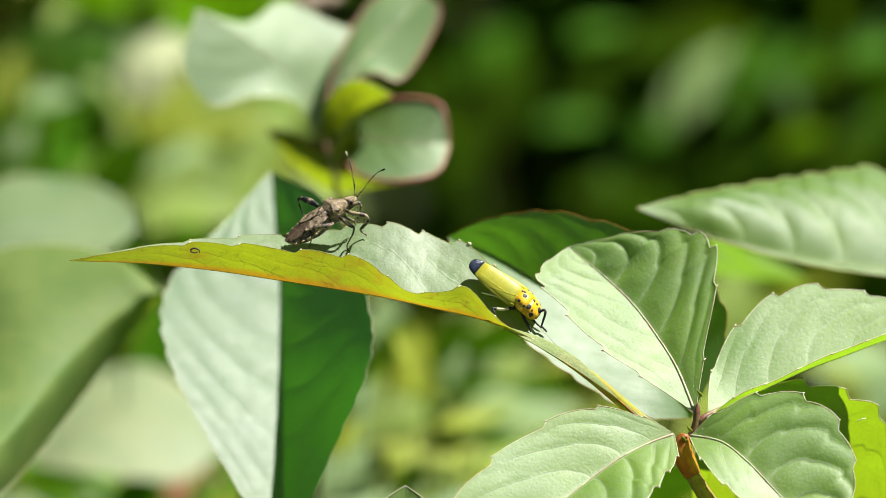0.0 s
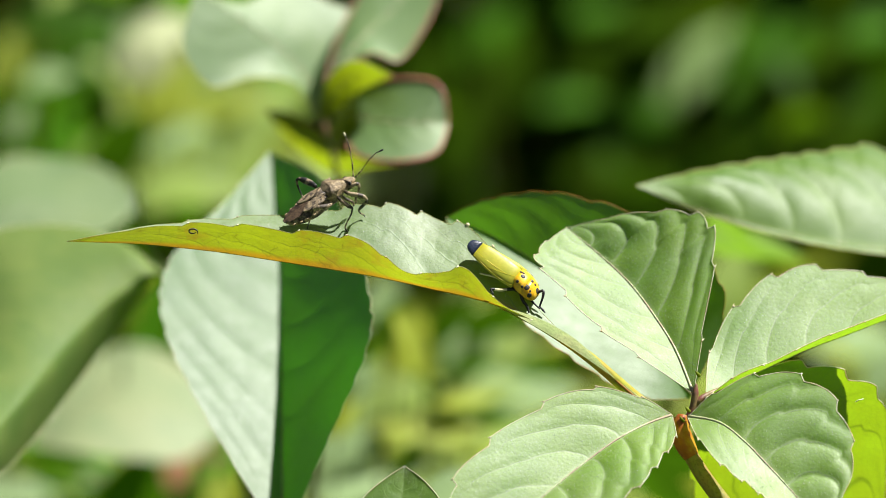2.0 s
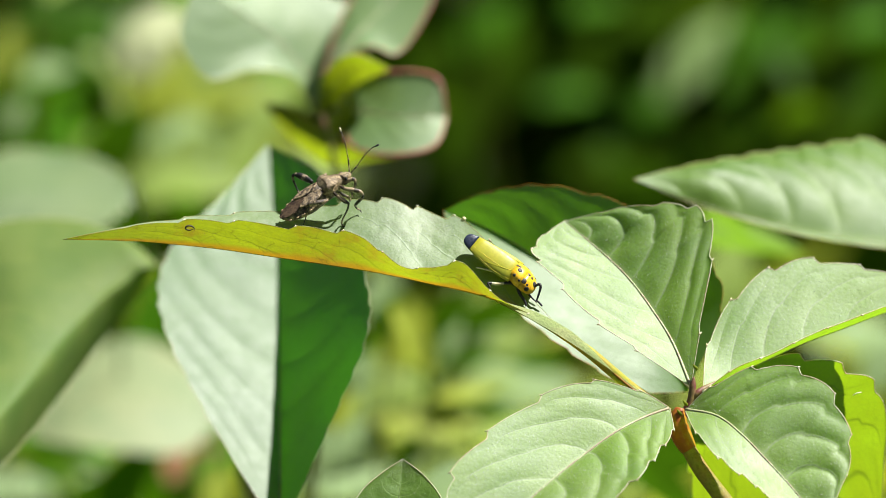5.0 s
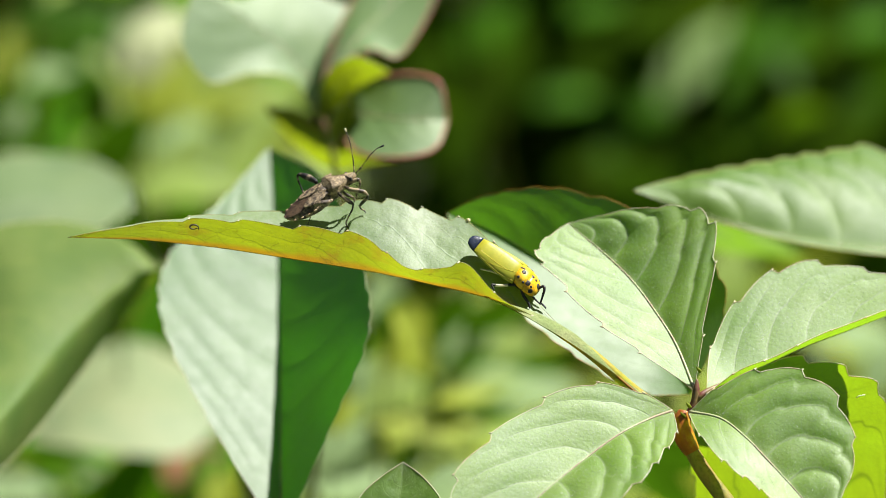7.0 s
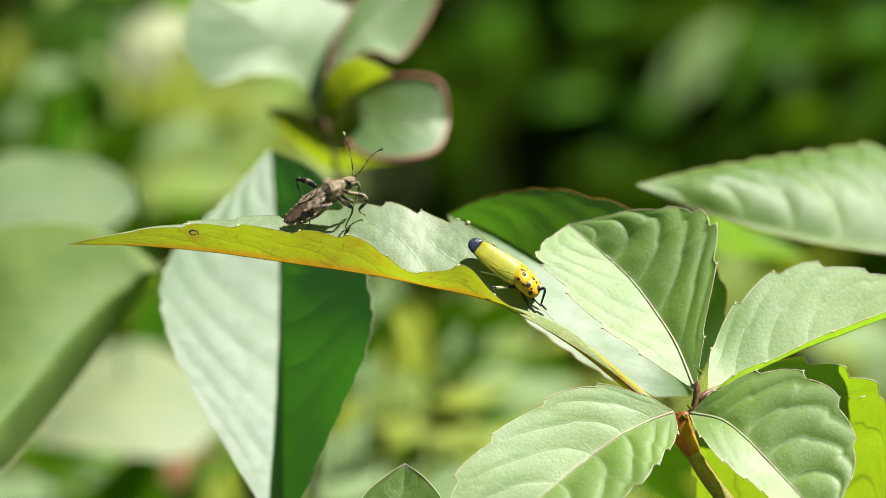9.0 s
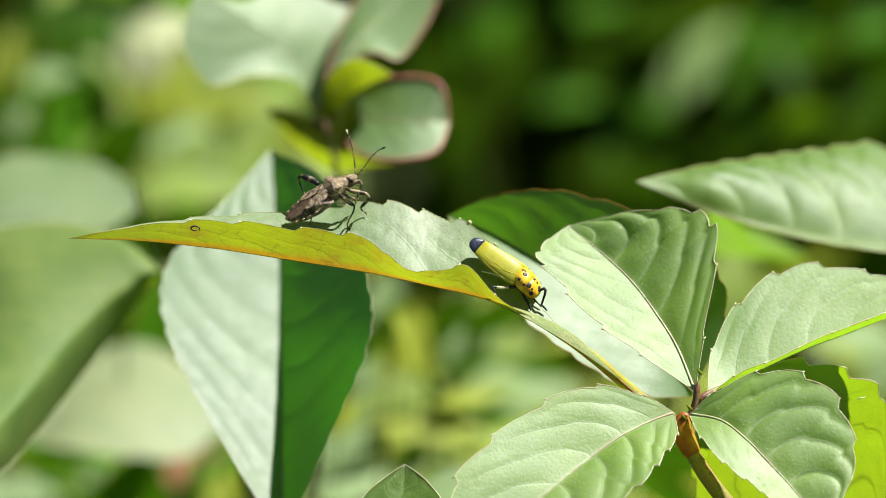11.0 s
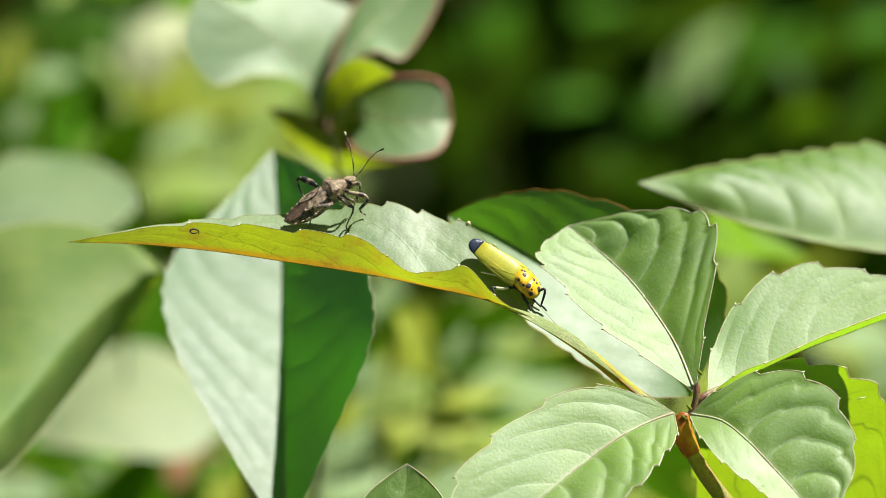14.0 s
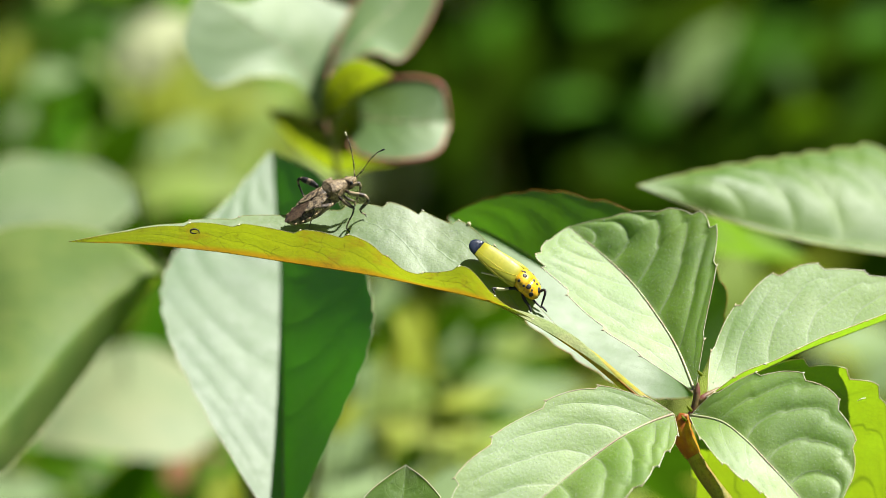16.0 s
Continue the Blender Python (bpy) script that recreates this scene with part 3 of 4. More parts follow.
low = thing("young_shoot", "young shoot with a pointed dark green leaf", "plant", ground_at(-20, 10))
leaf(low, [(-6.16, -3, -42.44), (-6.10, -2, -38.22), (-5.87, -1, -34.37), (-5.49, 0, -31.68), (-5.34, 0.5, -29.27)],
     [(-6.32, -3, -42.44), (-12.78, -3.5, -38.12), (-11.25, -2.2, -33.91), (-8.14, -0.8, -31.09), (-5.34, 0.5, -29.27)],
     [(-6.01, -3, -42.44), (1.25, -2.6, -38.96), (0.08, -1.4, -34.73), (-2.51, -0.2, -31.43), (-5.34, 0.5, -29.27)], SIDE, label="pointed dark green leaf", teeth=0, veins=5.0, along=50, hairs=1600, rib=0.05, rib_material=HERB_RIB)
stand(low, [(-6.16, -3, -46.73), (-6.16, -3, -42.44)], -20, 10, 1.0)

tall = thing("round_leaf_shrub", "shrub top with rounded blue-green leaves and red edges, out of focus", "plant", ground_at(-90, 240))
stand(tall, [(-17.11, 104, 1.93), (-17.22, 101, 12.92), (-19.21, 100.5, 20.95), (-19.9, 101.5, 24.0)], -90, 240, 0.8)
leaf(tall, [(-20.77, 112, 22.68), (-21.89, 112, 27.8), (-25.2, 111, 32.59), (-29.76, 109, 36.49), (-34.95, 107, 40.08), (-40.38, 105, 43.38)],
     [(-21.05, 112, 22.68), (-24.39, 109, 28.05), (-30.52, 105, 29.0), (-37.73, 102, 27.41), (-42.26, 101, 33.97), (-40.38, 105, 43.38)],
     [(-20.33, 113, 22.9), (-16.04, 117, 32.49), (-13.01, 120, 39.41), (-18.63, 119, 41.98), (-26.73, 117, 45.24), (-32.64, 111, 41.52), (-40.38, 105, 43.38)], ROUND, label="large rounded pale leaf with a wavy edge", fold=False, teeth=0, quilt=0.12, along=50, rim=0.14, rim_material=LIME_MARGIN)
leaf(tall, [(-19.69, 100, 23.12), (-16.67, 104, 30.99), (-12.16, 109, 36.77), (-7.74, 112, 41.02), (-3.29, 116, 46.49)],
     [(-19.96, 100, 23.31), (-18.09, 109, 32.69), (-15.04, 114, 40.76), (-10.42, 117, 46.55), (-3.29, 116, 46.49)],
     [(-19.32, 100, 22.94), (-16.79, 101, 29.57), (-11.76, 102, 32.73), (-7.1, 104, 31.72), (-2.89, 108, 37.45), (-0.76, 112, 43.62), (-3.29, 116, 46.49)], ROUND, label="upright rounded leaf", fold=False, teeth=0, quilt=0.12, along=40, rim=0.20, rim_material=RED_MARGIN)
leaf(tall, [(-16.4, 100, 22.39), (-11.87, 92, 21.77), (-7.48, 88, 21.11), (-2.98, 87, 20.9), (0.88, 88, 20.93)],
     [(-16.37, 99, 22.91), (-14.2, 100, 26.6), (-7.54, 93, 28.15), (-0.74, 89, 27.08), (0.88, 88, 20.93)],
     [(-16.4, 100, 22.03), (-14.21, 87, 16.23), (-7.43, 83, 14.71), (-1.18, 84, 16.16), (0.88, 88, 20.93)], ROUND, label="rounded leaf with a red-brown edge", fold=False, teeth=0, quilt=0.12, along=40, rim=0.36, rim_material=RED_MARGIN)
leaf(tall, [(-7.34, 118, 15.74), (-12.5, 118, 15.46), (-17.19, 118, 16.12), (-21.88, 118, 18.74), (-25.64, 118, 21.75), (-29.39, 118, 24.09)],
     [(-7.28, 112, 15.98), (-12.38, 111, 16.61), (-17.0, 110, 17.89), (-20.74, 111, 20.7), (-25.03, 114, 23.31), (-29.39, 118, 24.09)],
     [(-7.42, 126, 15.54), (-12.67, 128, 14.72), (-17.46, 129, 13.51), (-22.19, 128, 15.68), (-26.87, 126, 20.38), (-29.39, 118, 24.09)], LIME, label="lime leaf with a browned tip", teeth=0, quilt=0.1, along=40, rim=0.2, rim_material=RED_MARGIN)
leaf(tall, [(-20.01, 92, 21.14), (-17.45, 91, 25.63), (-13.82, 90, 28.57), (-8.04, 90, 28.57)],
     [(-20.16, 91, 21.11), (-18.34, 84, 27.78), (-13.66, 82, 30.73), (-8.04, 90, 28.57)],
     [(-19.67, 93, 21.17), (-16.35, 98, 23.61), (-13.06, 98, 26.71), (-8.04, 90, 28.57)], LIME, label="small lime leaf", teeth=0, quilt=0.2, along=30)
leaf(tall, [(-17.65, 92, 16.89), (-16.34, 90, 20.81), (-14.54, 90, 24.96)],
     [(-17.81, 91, 16.87), (-17.68, 86, 20.96), (-14.54, 90, 24.96)],
     [(-17.5, 93, 16.91), (-14.46, 95, 20.6), (-14.54, 90, 24.96)], LIME, label="small pale folded leaf", teeth=0, quilt=0.1, along=24)

edge = thing("large_leaf_herb", "herb with very large blurred green leaves", "plant", ground_at(130, 330))
stand(edge, [(-35.33, 104, -23.83), (-39.93, 96, -10.82), (-43.98, 84, -3.84)], 130, 330, 1.2)
part("stalk", tube(Geo(), [(-50.64, 108, 11.45), (-49.99, 108, 8.67), (-49.23, 109, 4.98), (-47.16, 110, -0.12), (-41.24, 112, -10.35), (-35.12, 120, -27.41), (-31.79, 130, -48.78)], [0.2, 0.4, 0.45, 0.5, 0.6, 0.7, 0.8], 8, 40), STALK_GREEN, edge, "thin pale stalk")
leaf(edge, [(-44.54, 84, -2.88), (-48.94, 83, -4.22), (-54.7, 77, -8.78), (-60.26, 67, -15.63), (-64.91, 55, -23.05), (-69.71, 44, -28.72), (-70.31, 38, -33.46)],
     [(-44.54, 84, -2.62), (-52.45, 94, 2.61), (-63.06, 96, 4.89), (-74.45, 92, 2.15), (-79.62, 82, -11.7), (-75.96, 58, -25.05), (-70.31, 38, -33.46)],
     [(-44.54, 84, -3.15), (-46.87, 88, -6.59), (-52.01, 87, -12.15), (-57.43, 81, -20.05), (-62.36, 69, -27.39), (-67.05, 55, -33.15), (-70.31, 38, -33.46)], HERB, label="large arching leaf", teeth=0, quilt=0.1, bow=2.6, along=40, rib=0, fold=False)
leaf(edge, [(-55.48, 195, 9.97), (-62.67, 194, 9.96), (-70.80, 192, 9.94), (-78.88, 190, 9.39), (-87.94, 188, 7.31)],
     [(-55.48, 195, 10.49), (-63.30, 202, 16.35), (-73.01, 205, 17.99), (-82.27, 203, 17.42), (-87.94, 188, 7.31)],
     [(-55.48, 195, 9.45), (-61.01, 186, 4.21), (-69.90, 182, 1.12), (-79.10, 182, 0.10), (-87.94, 188, 7.31)], GREY, label="flat grey-green leaf", teeth=0, quilt=0.1, along=40, rib=0.1, rib_material=HERB_RIB)
leaf(edge, [(-42.91, 255, -32.85), (-51.66, 252, -31.06), (-61.54, 250, -30.10), (-71.37, 248, -32.03), (-81.15, 246, -36.93)],
     [(-42.91, 255, -32.29), (-51.26, 264, -22.47), (-61.71, 268, -18.04), (-72.72, 264, -22.47), (-81.15, 246, -36.93)],
     [(-42.91, 255, -33.41), (-50.08, 244, -39.60), (-60.82, 240, -39.41), (-71.79, 240, -38.31), (-81.15, 246, -36.93)], PALE, label="pale flat leaf", teeth=0, quilt=0.1, along=40, rib=0.1, rib_material=HERB_RIB)


# ---- the thicket further back ----
def far_leaf(name, green, lit, share=0.4, rough=0.55, gloss=0.3):
    """Leaves of the thicket, each of a slightly different tone."""
    n = Nodes(name)
    one = n.tree.nodes.new("ShaderNodeNewGeometry").outputs["Random Per Island"]
    colour = n.mix(one, tuple(c * 0.65 for c in green), tuple(c * 1.4 for c in green))
    colour = n.mix(n.span(n.noise(60, 3), 0.35, 0.7), colour, tuple(c * 0.75 for c in green))
    n.set(n.bsdf.inputs["Base Color"], colour)
    n.set(n.bsdf.inputs["Roughness"], n.span(n.noise(90, 2), 0.2, 0.8, rough - 0.08, rough + 0.1))
    n.set(n.bsdf.inputs["Specular IOR Level"], gloss)
    nor = n.bump(n.noise(300, 3), 0.3, 0.001)
    n.through_light(n.mix(one, lit, tuple(c * 0.6 for c in lit)), share, nor)
    return n.mat


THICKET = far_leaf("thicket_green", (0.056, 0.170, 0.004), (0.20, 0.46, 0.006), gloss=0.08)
# The thicket green again, dimmed in colour as if in shade.
THICKET_SHADE_DIM = far_leaf("thicket_shade_dim", (0.032, 0.090, 0.002), (0.14, 0.28, 0.005), gloss=0.08)
# Pale tones below are raised so that sunlight lies in the leaf colour.
THICKET_SUN_TONE = far_leaf("thicket_sun_tone", (0.25, 0.35, 0.07), (0.48, 0.58, 0.05))
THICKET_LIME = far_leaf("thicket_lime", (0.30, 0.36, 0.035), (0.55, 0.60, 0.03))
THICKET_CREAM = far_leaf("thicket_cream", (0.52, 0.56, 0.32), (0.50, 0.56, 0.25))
THICKET_FRESH = far_leaf("thicket_fresh", (0.150, 0.290, 0.008), (0.34, 0.52, 0.01), gloss=0.1)
THICKET_PALE_STREAK = far_leaf("thicket_pale_streak", (0.27, 0.41, 0.13), (0.38, 0.50, 0.10))
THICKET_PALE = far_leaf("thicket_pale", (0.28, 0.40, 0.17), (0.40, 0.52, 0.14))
# Greens darkened to stand in for shade on the far foliage.
THICKET_SHADE_TONE = far_leaf("thicket_shade_tone", (0.030, 0.078, 0.002), (0.12, 0.22, 0.005), 0.3, 0.6, 0.0)
THICKET_DEEP_SHADE_TONE = far_leaf("thicket_deep_shade_tone", (0.028, 0.060, 0.003), (0.07, 0.13, 0.003), 0.3, 0.6, 0.0)
DRY = far_leaf("dry_leaf", (0.46, 0.22, 0.12), (0.5, 0.24, 0.12))


def simple_leaf(geo, at, way, face, length, width, fold=0.25, droop=0.2, steps=6):
    """A small folded leaf from its stalk end, along way, its upper side towards face."""
    w = Vector(way).normalized()
    f = Vector(face)
    f = (f - w * f.dot(w)).normalized()
    b = w.cross(f)
    verts, faces, uvs = [], [], []
    for i in range(steps + 1):
        s = i / steps
        half = 0.5 * width * math.sin(math.pi * min(1, 0.06 + 0.94 * s) ** 0.8) ** 0.85
        c = Vector(at) + w * length * s - f * droop * length * s * s
        for k in (-1, -0.5, 0, 0.5, 1):
            verts.append(c + b * half * k + f * fold * half * abs(k) ** 1.5)
            uvs.append((s, k))
    for i in range(steps):
        for j in range(4):
            a = i * 5 + j
            faces.append((a, a + 1, a + 6, a + 5))
    geo.add(verts, faces, uvs)


def bush(label, centre, size, count, length, material, at, seed, name="bush", up=1.0):
    """A bush: stems from the ground and a loose crown of leaves in a box of that size about the centre."""
    rng = random.Random(seed)
    ob = thing(name, label, "bush", ground_at(*at), {"hedge": "hedges behind", "bush": "bushes behind", "herb_patch": "low herbs", "sapling": "thin saplings"}[name])
    c, size = LEAN @ (Vector(centre) / 1000), Vector(size) / 1000
    back = LEAN.inverted()
    crown = Geo()
    for _ in range(count):
        u = [rng.uniform(-1, 1) for _ in range(3)]
        while sum(abs(k) ** 2.6 for k in u) > 0.75 + 0.5 * noise.noise(Vector(u) * 1.7 + Vector((seed, 0, 0))):
            u = [rng.uniform(-1, 1) for _ in range(3)]
        p = back @ (c + Vector([0.56 * a * k for a, k in zip(u, size)])) * 1000
        way = Vector((rng.gauss(0, 1), rng.gauss(0, 0.8), rng.gauss(-0.1, 0.6)))
        face = Vector((rng.gauss(0.1, 0.5), rng.gauss(-0.15, 0.5), up))
        k = length * rng.uniform(0.6, 1.3)
        simple_leaf(crown, p, way, face, k, k * rng.uniform(0.38, 0.55), rng.uniform(0.1, 0.5), rng.uniform(0.0, 0.4))
    tagged(part("foliage", crown, material, ob), kind="stuff")
    for _ in range(5):
        top = back @ (c + Vector([rng.uniform(-0.4, 0.4) * k for k in size])) * 1000
        g = ground_at(at[0] + rng.uniform(-40, 40), at[1] + rng.uniform(-40, 40))
        part("stem", tube(Geo(), [g, g.lerp(top, 0.55) + Vector((rng.uniform(-20, 20), 0, 0)), top], [3, 2, 0.7], 7, 12), TWIG, ob)
    return ob


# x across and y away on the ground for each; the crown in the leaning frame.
# The hedges stand in the sun; their shade is in the leaf colour.
bush("dense hedge of green leaves, darkened in colour for shade", (230, 1150, 60), (600, 420, 940), 2400, 62, THICKET_SHADE_TONE, (230, 1300), 11, "hedge", 0.6)
bush("dense hedge of leaves with shade put into their green", (260, 1020, -60), (640, 240, 560), 260, 60, THICKET_SHADE_TONE, (260, 1150), 12, "hedge", 0.5)
bush("tall distant hedge, its leaf colour darkened for shade", (-200, 2100, 560), (2600, 500, 1400), 2600, 120, THICKET_SHADE_TONE, (-200, 2200), 13, "hedge", 0.6)
bush("sunlit bush with fresh green leaves", (-165, 520, 0), (180, 240, 260), 70, 46, THICKET, (-165, 640), 14)
bush("bush of green leaves, darkened in colour for shade", (-270, 1050, 30), (380, 240, 520), 420, 60, THICKET_SHADE_TONE, (-270, 1150), 19)
bush("sunlit bush with soft green leaves", (-230, 760, 10), (240, 240, 320), 120, 52, THICKET, (-230, 860), 15)
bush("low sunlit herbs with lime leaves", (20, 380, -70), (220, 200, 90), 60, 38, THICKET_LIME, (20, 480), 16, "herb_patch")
bush("low sunlit herbs with pale green leaves", (40, 440, -75), (300, 260, 110), 170, 42, THICKET_SUN_TONE, (40, 540), 17, "herb_patch")
bush("low herbs with broad green leaves", (-110, 330, -80), (160, 160, 90), 60, 42, THICKET, (-110, 430), 18, "herb_patch")

bush("sparse twigs with small green leaves, dimmed in colour as if shaded", (70, 640, 52), (190, 160, 110), 12, 17, THICKET_SHADE_DIM, (70, 640), 21, "sapling")
bush("sparse twigs with small pale green leaves in the sun", (-85, 430, 36), (150, 120, 110), 16, 13, THICKET_SUN_TONE, (-85, 470), 22, "sapling")
bush("sparse twigs with small deep green leaves", (-75, 480, 45), (170, 120, 110), 26, 18, THICKET_SHADE_TONE, (-75, 520), 24, "sapling")
bush("low twigs with small lime leaves in the sun", (0, 310, -32), (150, 120, 60), 44, 12, THICKET_LIME, (0, 350), 23, "sapling")

# An added weed: its leaves paint the bright and dark blurs by colour.
stray = thing("tall_weed", "added tall weed, its leaf colours painting blurred bright and shaded patches", "plant", ground_at(-80, 700))
hub = ground_at(-80, 700)
# place of the middle, slant in degrees, length and width in millimetres
for material, rows in (
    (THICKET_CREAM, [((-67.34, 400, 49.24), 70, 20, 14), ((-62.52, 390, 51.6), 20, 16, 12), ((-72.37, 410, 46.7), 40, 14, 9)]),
    (THICKET_PALE_STREAK, [((76.62, 700, 58.78), 55, 34, 13)]),
    (THICKET_FRESH, [((54.23, 160, 2.09), 0, 22, 9), ((50.66, 150, 4.29), -25, 12, 6)]),
    (THICKET_SHADE_DIM, [((-95.62, 520, 58.37), 20, 40, 24), ((-91.37, 540, 48.98), 40, 30, 18), ((134.3, 740, 73.34), 60, 22, 10), ((54.54, 760, 30.88), 20, 12, 10), ((134.7, 780, 48.47), 40, 12, 10)]),
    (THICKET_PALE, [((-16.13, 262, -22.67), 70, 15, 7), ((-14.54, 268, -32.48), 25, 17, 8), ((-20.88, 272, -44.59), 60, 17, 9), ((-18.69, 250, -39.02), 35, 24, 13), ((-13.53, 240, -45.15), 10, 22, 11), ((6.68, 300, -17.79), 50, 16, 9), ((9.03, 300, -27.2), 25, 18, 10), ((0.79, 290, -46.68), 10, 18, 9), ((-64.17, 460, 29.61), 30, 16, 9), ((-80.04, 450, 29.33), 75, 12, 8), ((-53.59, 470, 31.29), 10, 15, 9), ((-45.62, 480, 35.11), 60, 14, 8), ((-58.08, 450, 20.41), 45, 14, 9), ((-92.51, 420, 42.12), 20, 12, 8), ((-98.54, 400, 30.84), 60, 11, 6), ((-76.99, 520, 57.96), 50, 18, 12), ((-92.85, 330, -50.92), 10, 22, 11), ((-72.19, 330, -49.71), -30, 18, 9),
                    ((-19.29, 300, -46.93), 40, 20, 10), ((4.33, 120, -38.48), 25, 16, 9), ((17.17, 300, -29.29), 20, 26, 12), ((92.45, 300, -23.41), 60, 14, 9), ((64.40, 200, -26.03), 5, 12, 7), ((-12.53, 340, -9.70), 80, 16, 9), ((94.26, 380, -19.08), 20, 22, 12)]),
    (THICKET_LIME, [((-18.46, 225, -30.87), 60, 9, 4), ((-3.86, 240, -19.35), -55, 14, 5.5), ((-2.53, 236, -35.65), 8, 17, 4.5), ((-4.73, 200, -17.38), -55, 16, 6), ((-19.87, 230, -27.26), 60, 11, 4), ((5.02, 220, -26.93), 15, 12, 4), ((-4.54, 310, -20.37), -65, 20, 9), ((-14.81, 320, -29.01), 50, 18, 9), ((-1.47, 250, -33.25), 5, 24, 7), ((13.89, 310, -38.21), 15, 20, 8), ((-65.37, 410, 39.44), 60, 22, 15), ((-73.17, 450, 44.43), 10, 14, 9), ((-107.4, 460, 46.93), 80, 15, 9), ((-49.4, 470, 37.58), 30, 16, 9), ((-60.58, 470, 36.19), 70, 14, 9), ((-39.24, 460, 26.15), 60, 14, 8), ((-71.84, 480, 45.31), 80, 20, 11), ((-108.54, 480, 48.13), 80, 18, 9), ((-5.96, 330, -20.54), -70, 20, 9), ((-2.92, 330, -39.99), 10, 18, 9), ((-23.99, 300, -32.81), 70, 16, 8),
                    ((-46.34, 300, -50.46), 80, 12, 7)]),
    (THICKET_SUN_TONE, [((-17.26, 262, -45.77), 20, 24, 11), ((0.77, 262, -45.21), 35, 18, 9), ((-14.17, 280, -27.75), 60, 14, 7), ((8.73, 270, -27.43), 25, 15, 7), ((-10.6, 270, -28.57), 30, 24, 12), ((7.6, 270, -35.39), 20, 24, 11), ((-19.02, 320, -37.43), 60, 20, 11), ((-9.79, 300, -44.85), 20, 22, 10), ((-21.79, 310, -46.54), 70, 18, 9), ((-60.0, 350, 14.74), 30, 20, 11), ((-50.59, 360, 14.27), 10, 18, 10), ((-57.46, 370, 20.76), 60, 18, 10), ((-46.52, 380, 19.05), 50, 18, 10), ((-43.55, 400, 27.28), 70, 18, 10), ((-69.38, 520, 25.03), 20, 46, 24), ((-82.28, 460, 25.07), 45, 24, 12), ((66.13, 400, -7.71), 70, 26, 15), ((-26.30, 260, -48.21), 60, 18, 8), ((12.29, 380, -22.92), 30, 24, 10), ((92.78, 420, -13.20), 30, 28, 12),
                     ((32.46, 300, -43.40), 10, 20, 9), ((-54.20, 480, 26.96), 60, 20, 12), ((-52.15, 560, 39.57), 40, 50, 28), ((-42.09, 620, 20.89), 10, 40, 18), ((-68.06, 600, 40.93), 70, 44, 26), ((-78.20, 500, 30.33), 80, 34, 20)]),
    (THICKET, [((41.27, 780, 49.92), 15, 22, 10), ((-45.03, 500, 25.7), 40, 26, 16), ((110.53, 760, 67.32), 60, 22, 10), ((49.2, 760, 77.1), 20, 20, 9), ((-100.41, 420, 3.83), 30, 24, 12), ((130.14, 700, 68.13), 20, 18, 12), ((67.72, 760, 45.50), 40, 16, 12), ((15.73, 800, 73.37), 50, 26, 14),
               ((98.82, 760, 67.72), 70, 24, 12), ((99.90, 800, 42.26), 80, 14, 9), ((-45.96, 520, 48.45), 0, 16, 12),
               ((-62.26, 260, -44.84), 60, 20, 9), ((-74.36, 270, -38.54), -10, 26, 8)]),
    # Darkened leaves set where the background falls into shade.
    (THICKET_SHADE_TONE, [((11.04, 230, -11.53), 30, 15, 7), ((1.87, 250, -12.36), 50, 12, 6), ((-10.23, 240, -12.21), 60, 11, 5), ((-13.91, 230, -18.04), 30, 9, 5), ((-1.43, 230, -26.17), -40, 11, 4), ((6.87, 250, -21.25), 20, 12, 5), ((11.59, 230, -31.6), 10, 10, 4), ((-6.77, 220, -38.72), 70, 9, 4), ((-64.61, 310, 1.04), 75, 15, 10), ((-69.07, 330, 23.55), 60, 20, 11), ((-61.28, 240, 5.9), 80, 18, 9), ((-98.3, 440, 37.89), 20, 20, 10), ((-81.88, 430, 35.51), 60, 14, 8), ((38.42, 170, -36.56), 15, 26, 13), ((39.39, 150, -41.29), -30, 20, 10), ((-80.45, 300, -42.22), -10, 24, 8), ((-68.69, 300, -49.52), 20, 18, 8), ((10.34, 320, -14.31), 30, 22, 11), ((1.97, 340, -18.30), 70, 18, 9), ((21.39, 330, -24.19), 10, 16, 8), ((87.44, 420, -37.19), 10, 22, 10)]),
    (THICKET_DEEP_SHADE_TONE, [((21.53, 820, 61.42), 70, 40, 22), ((60.29, 860, 68.88), 40, 40, 22), ((117.53, 860, 55.52), 60, 42, 24), ((121.85, 800, 67.88), 30, 36, 20), ((6.49, 780, 38.05), 80, 30, 14),
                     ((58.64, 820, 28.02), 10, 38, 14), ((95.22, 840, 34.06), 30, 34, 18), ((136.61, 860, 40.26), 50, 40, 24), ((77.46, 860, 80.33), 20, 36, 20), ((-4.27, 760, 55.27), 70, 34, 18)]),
    (DRY, [((-54.57, 300, -43.40), 70, 11, 6), ((-49.83, 310, -41.50), 10, 8, 4), ((92.78, 420, -23.86), 20, 9, 4)]),
):
    for p, slant, k, wide in rows:
        p = Vector(p)
        way = Vector((math.cos(radians(slant)), 0.15, math.sin(radians(slant))))
        g = Geo()
        simple_leaf(g, p - way * k * 0.5, way, (0.25, -0.6, 0.75), k, wide)
        part("leaf", g, material, stray)
        part("stalk", tube(Geo(), [hub, hub.lerp(p, 0.5) + Vector((0, 0, -110)), p - way * k * 0.5], [1.6, 0.7, 0.25], 6, 14), TWIG, stray)


# ---- the insects ----
def limb(parent, points, radii, material=None, label="", name="leg"):
    return part(name, tube(Geo(), points, radii, 8, 7 * (len(points) - 1)), material or LEG, parent, label)


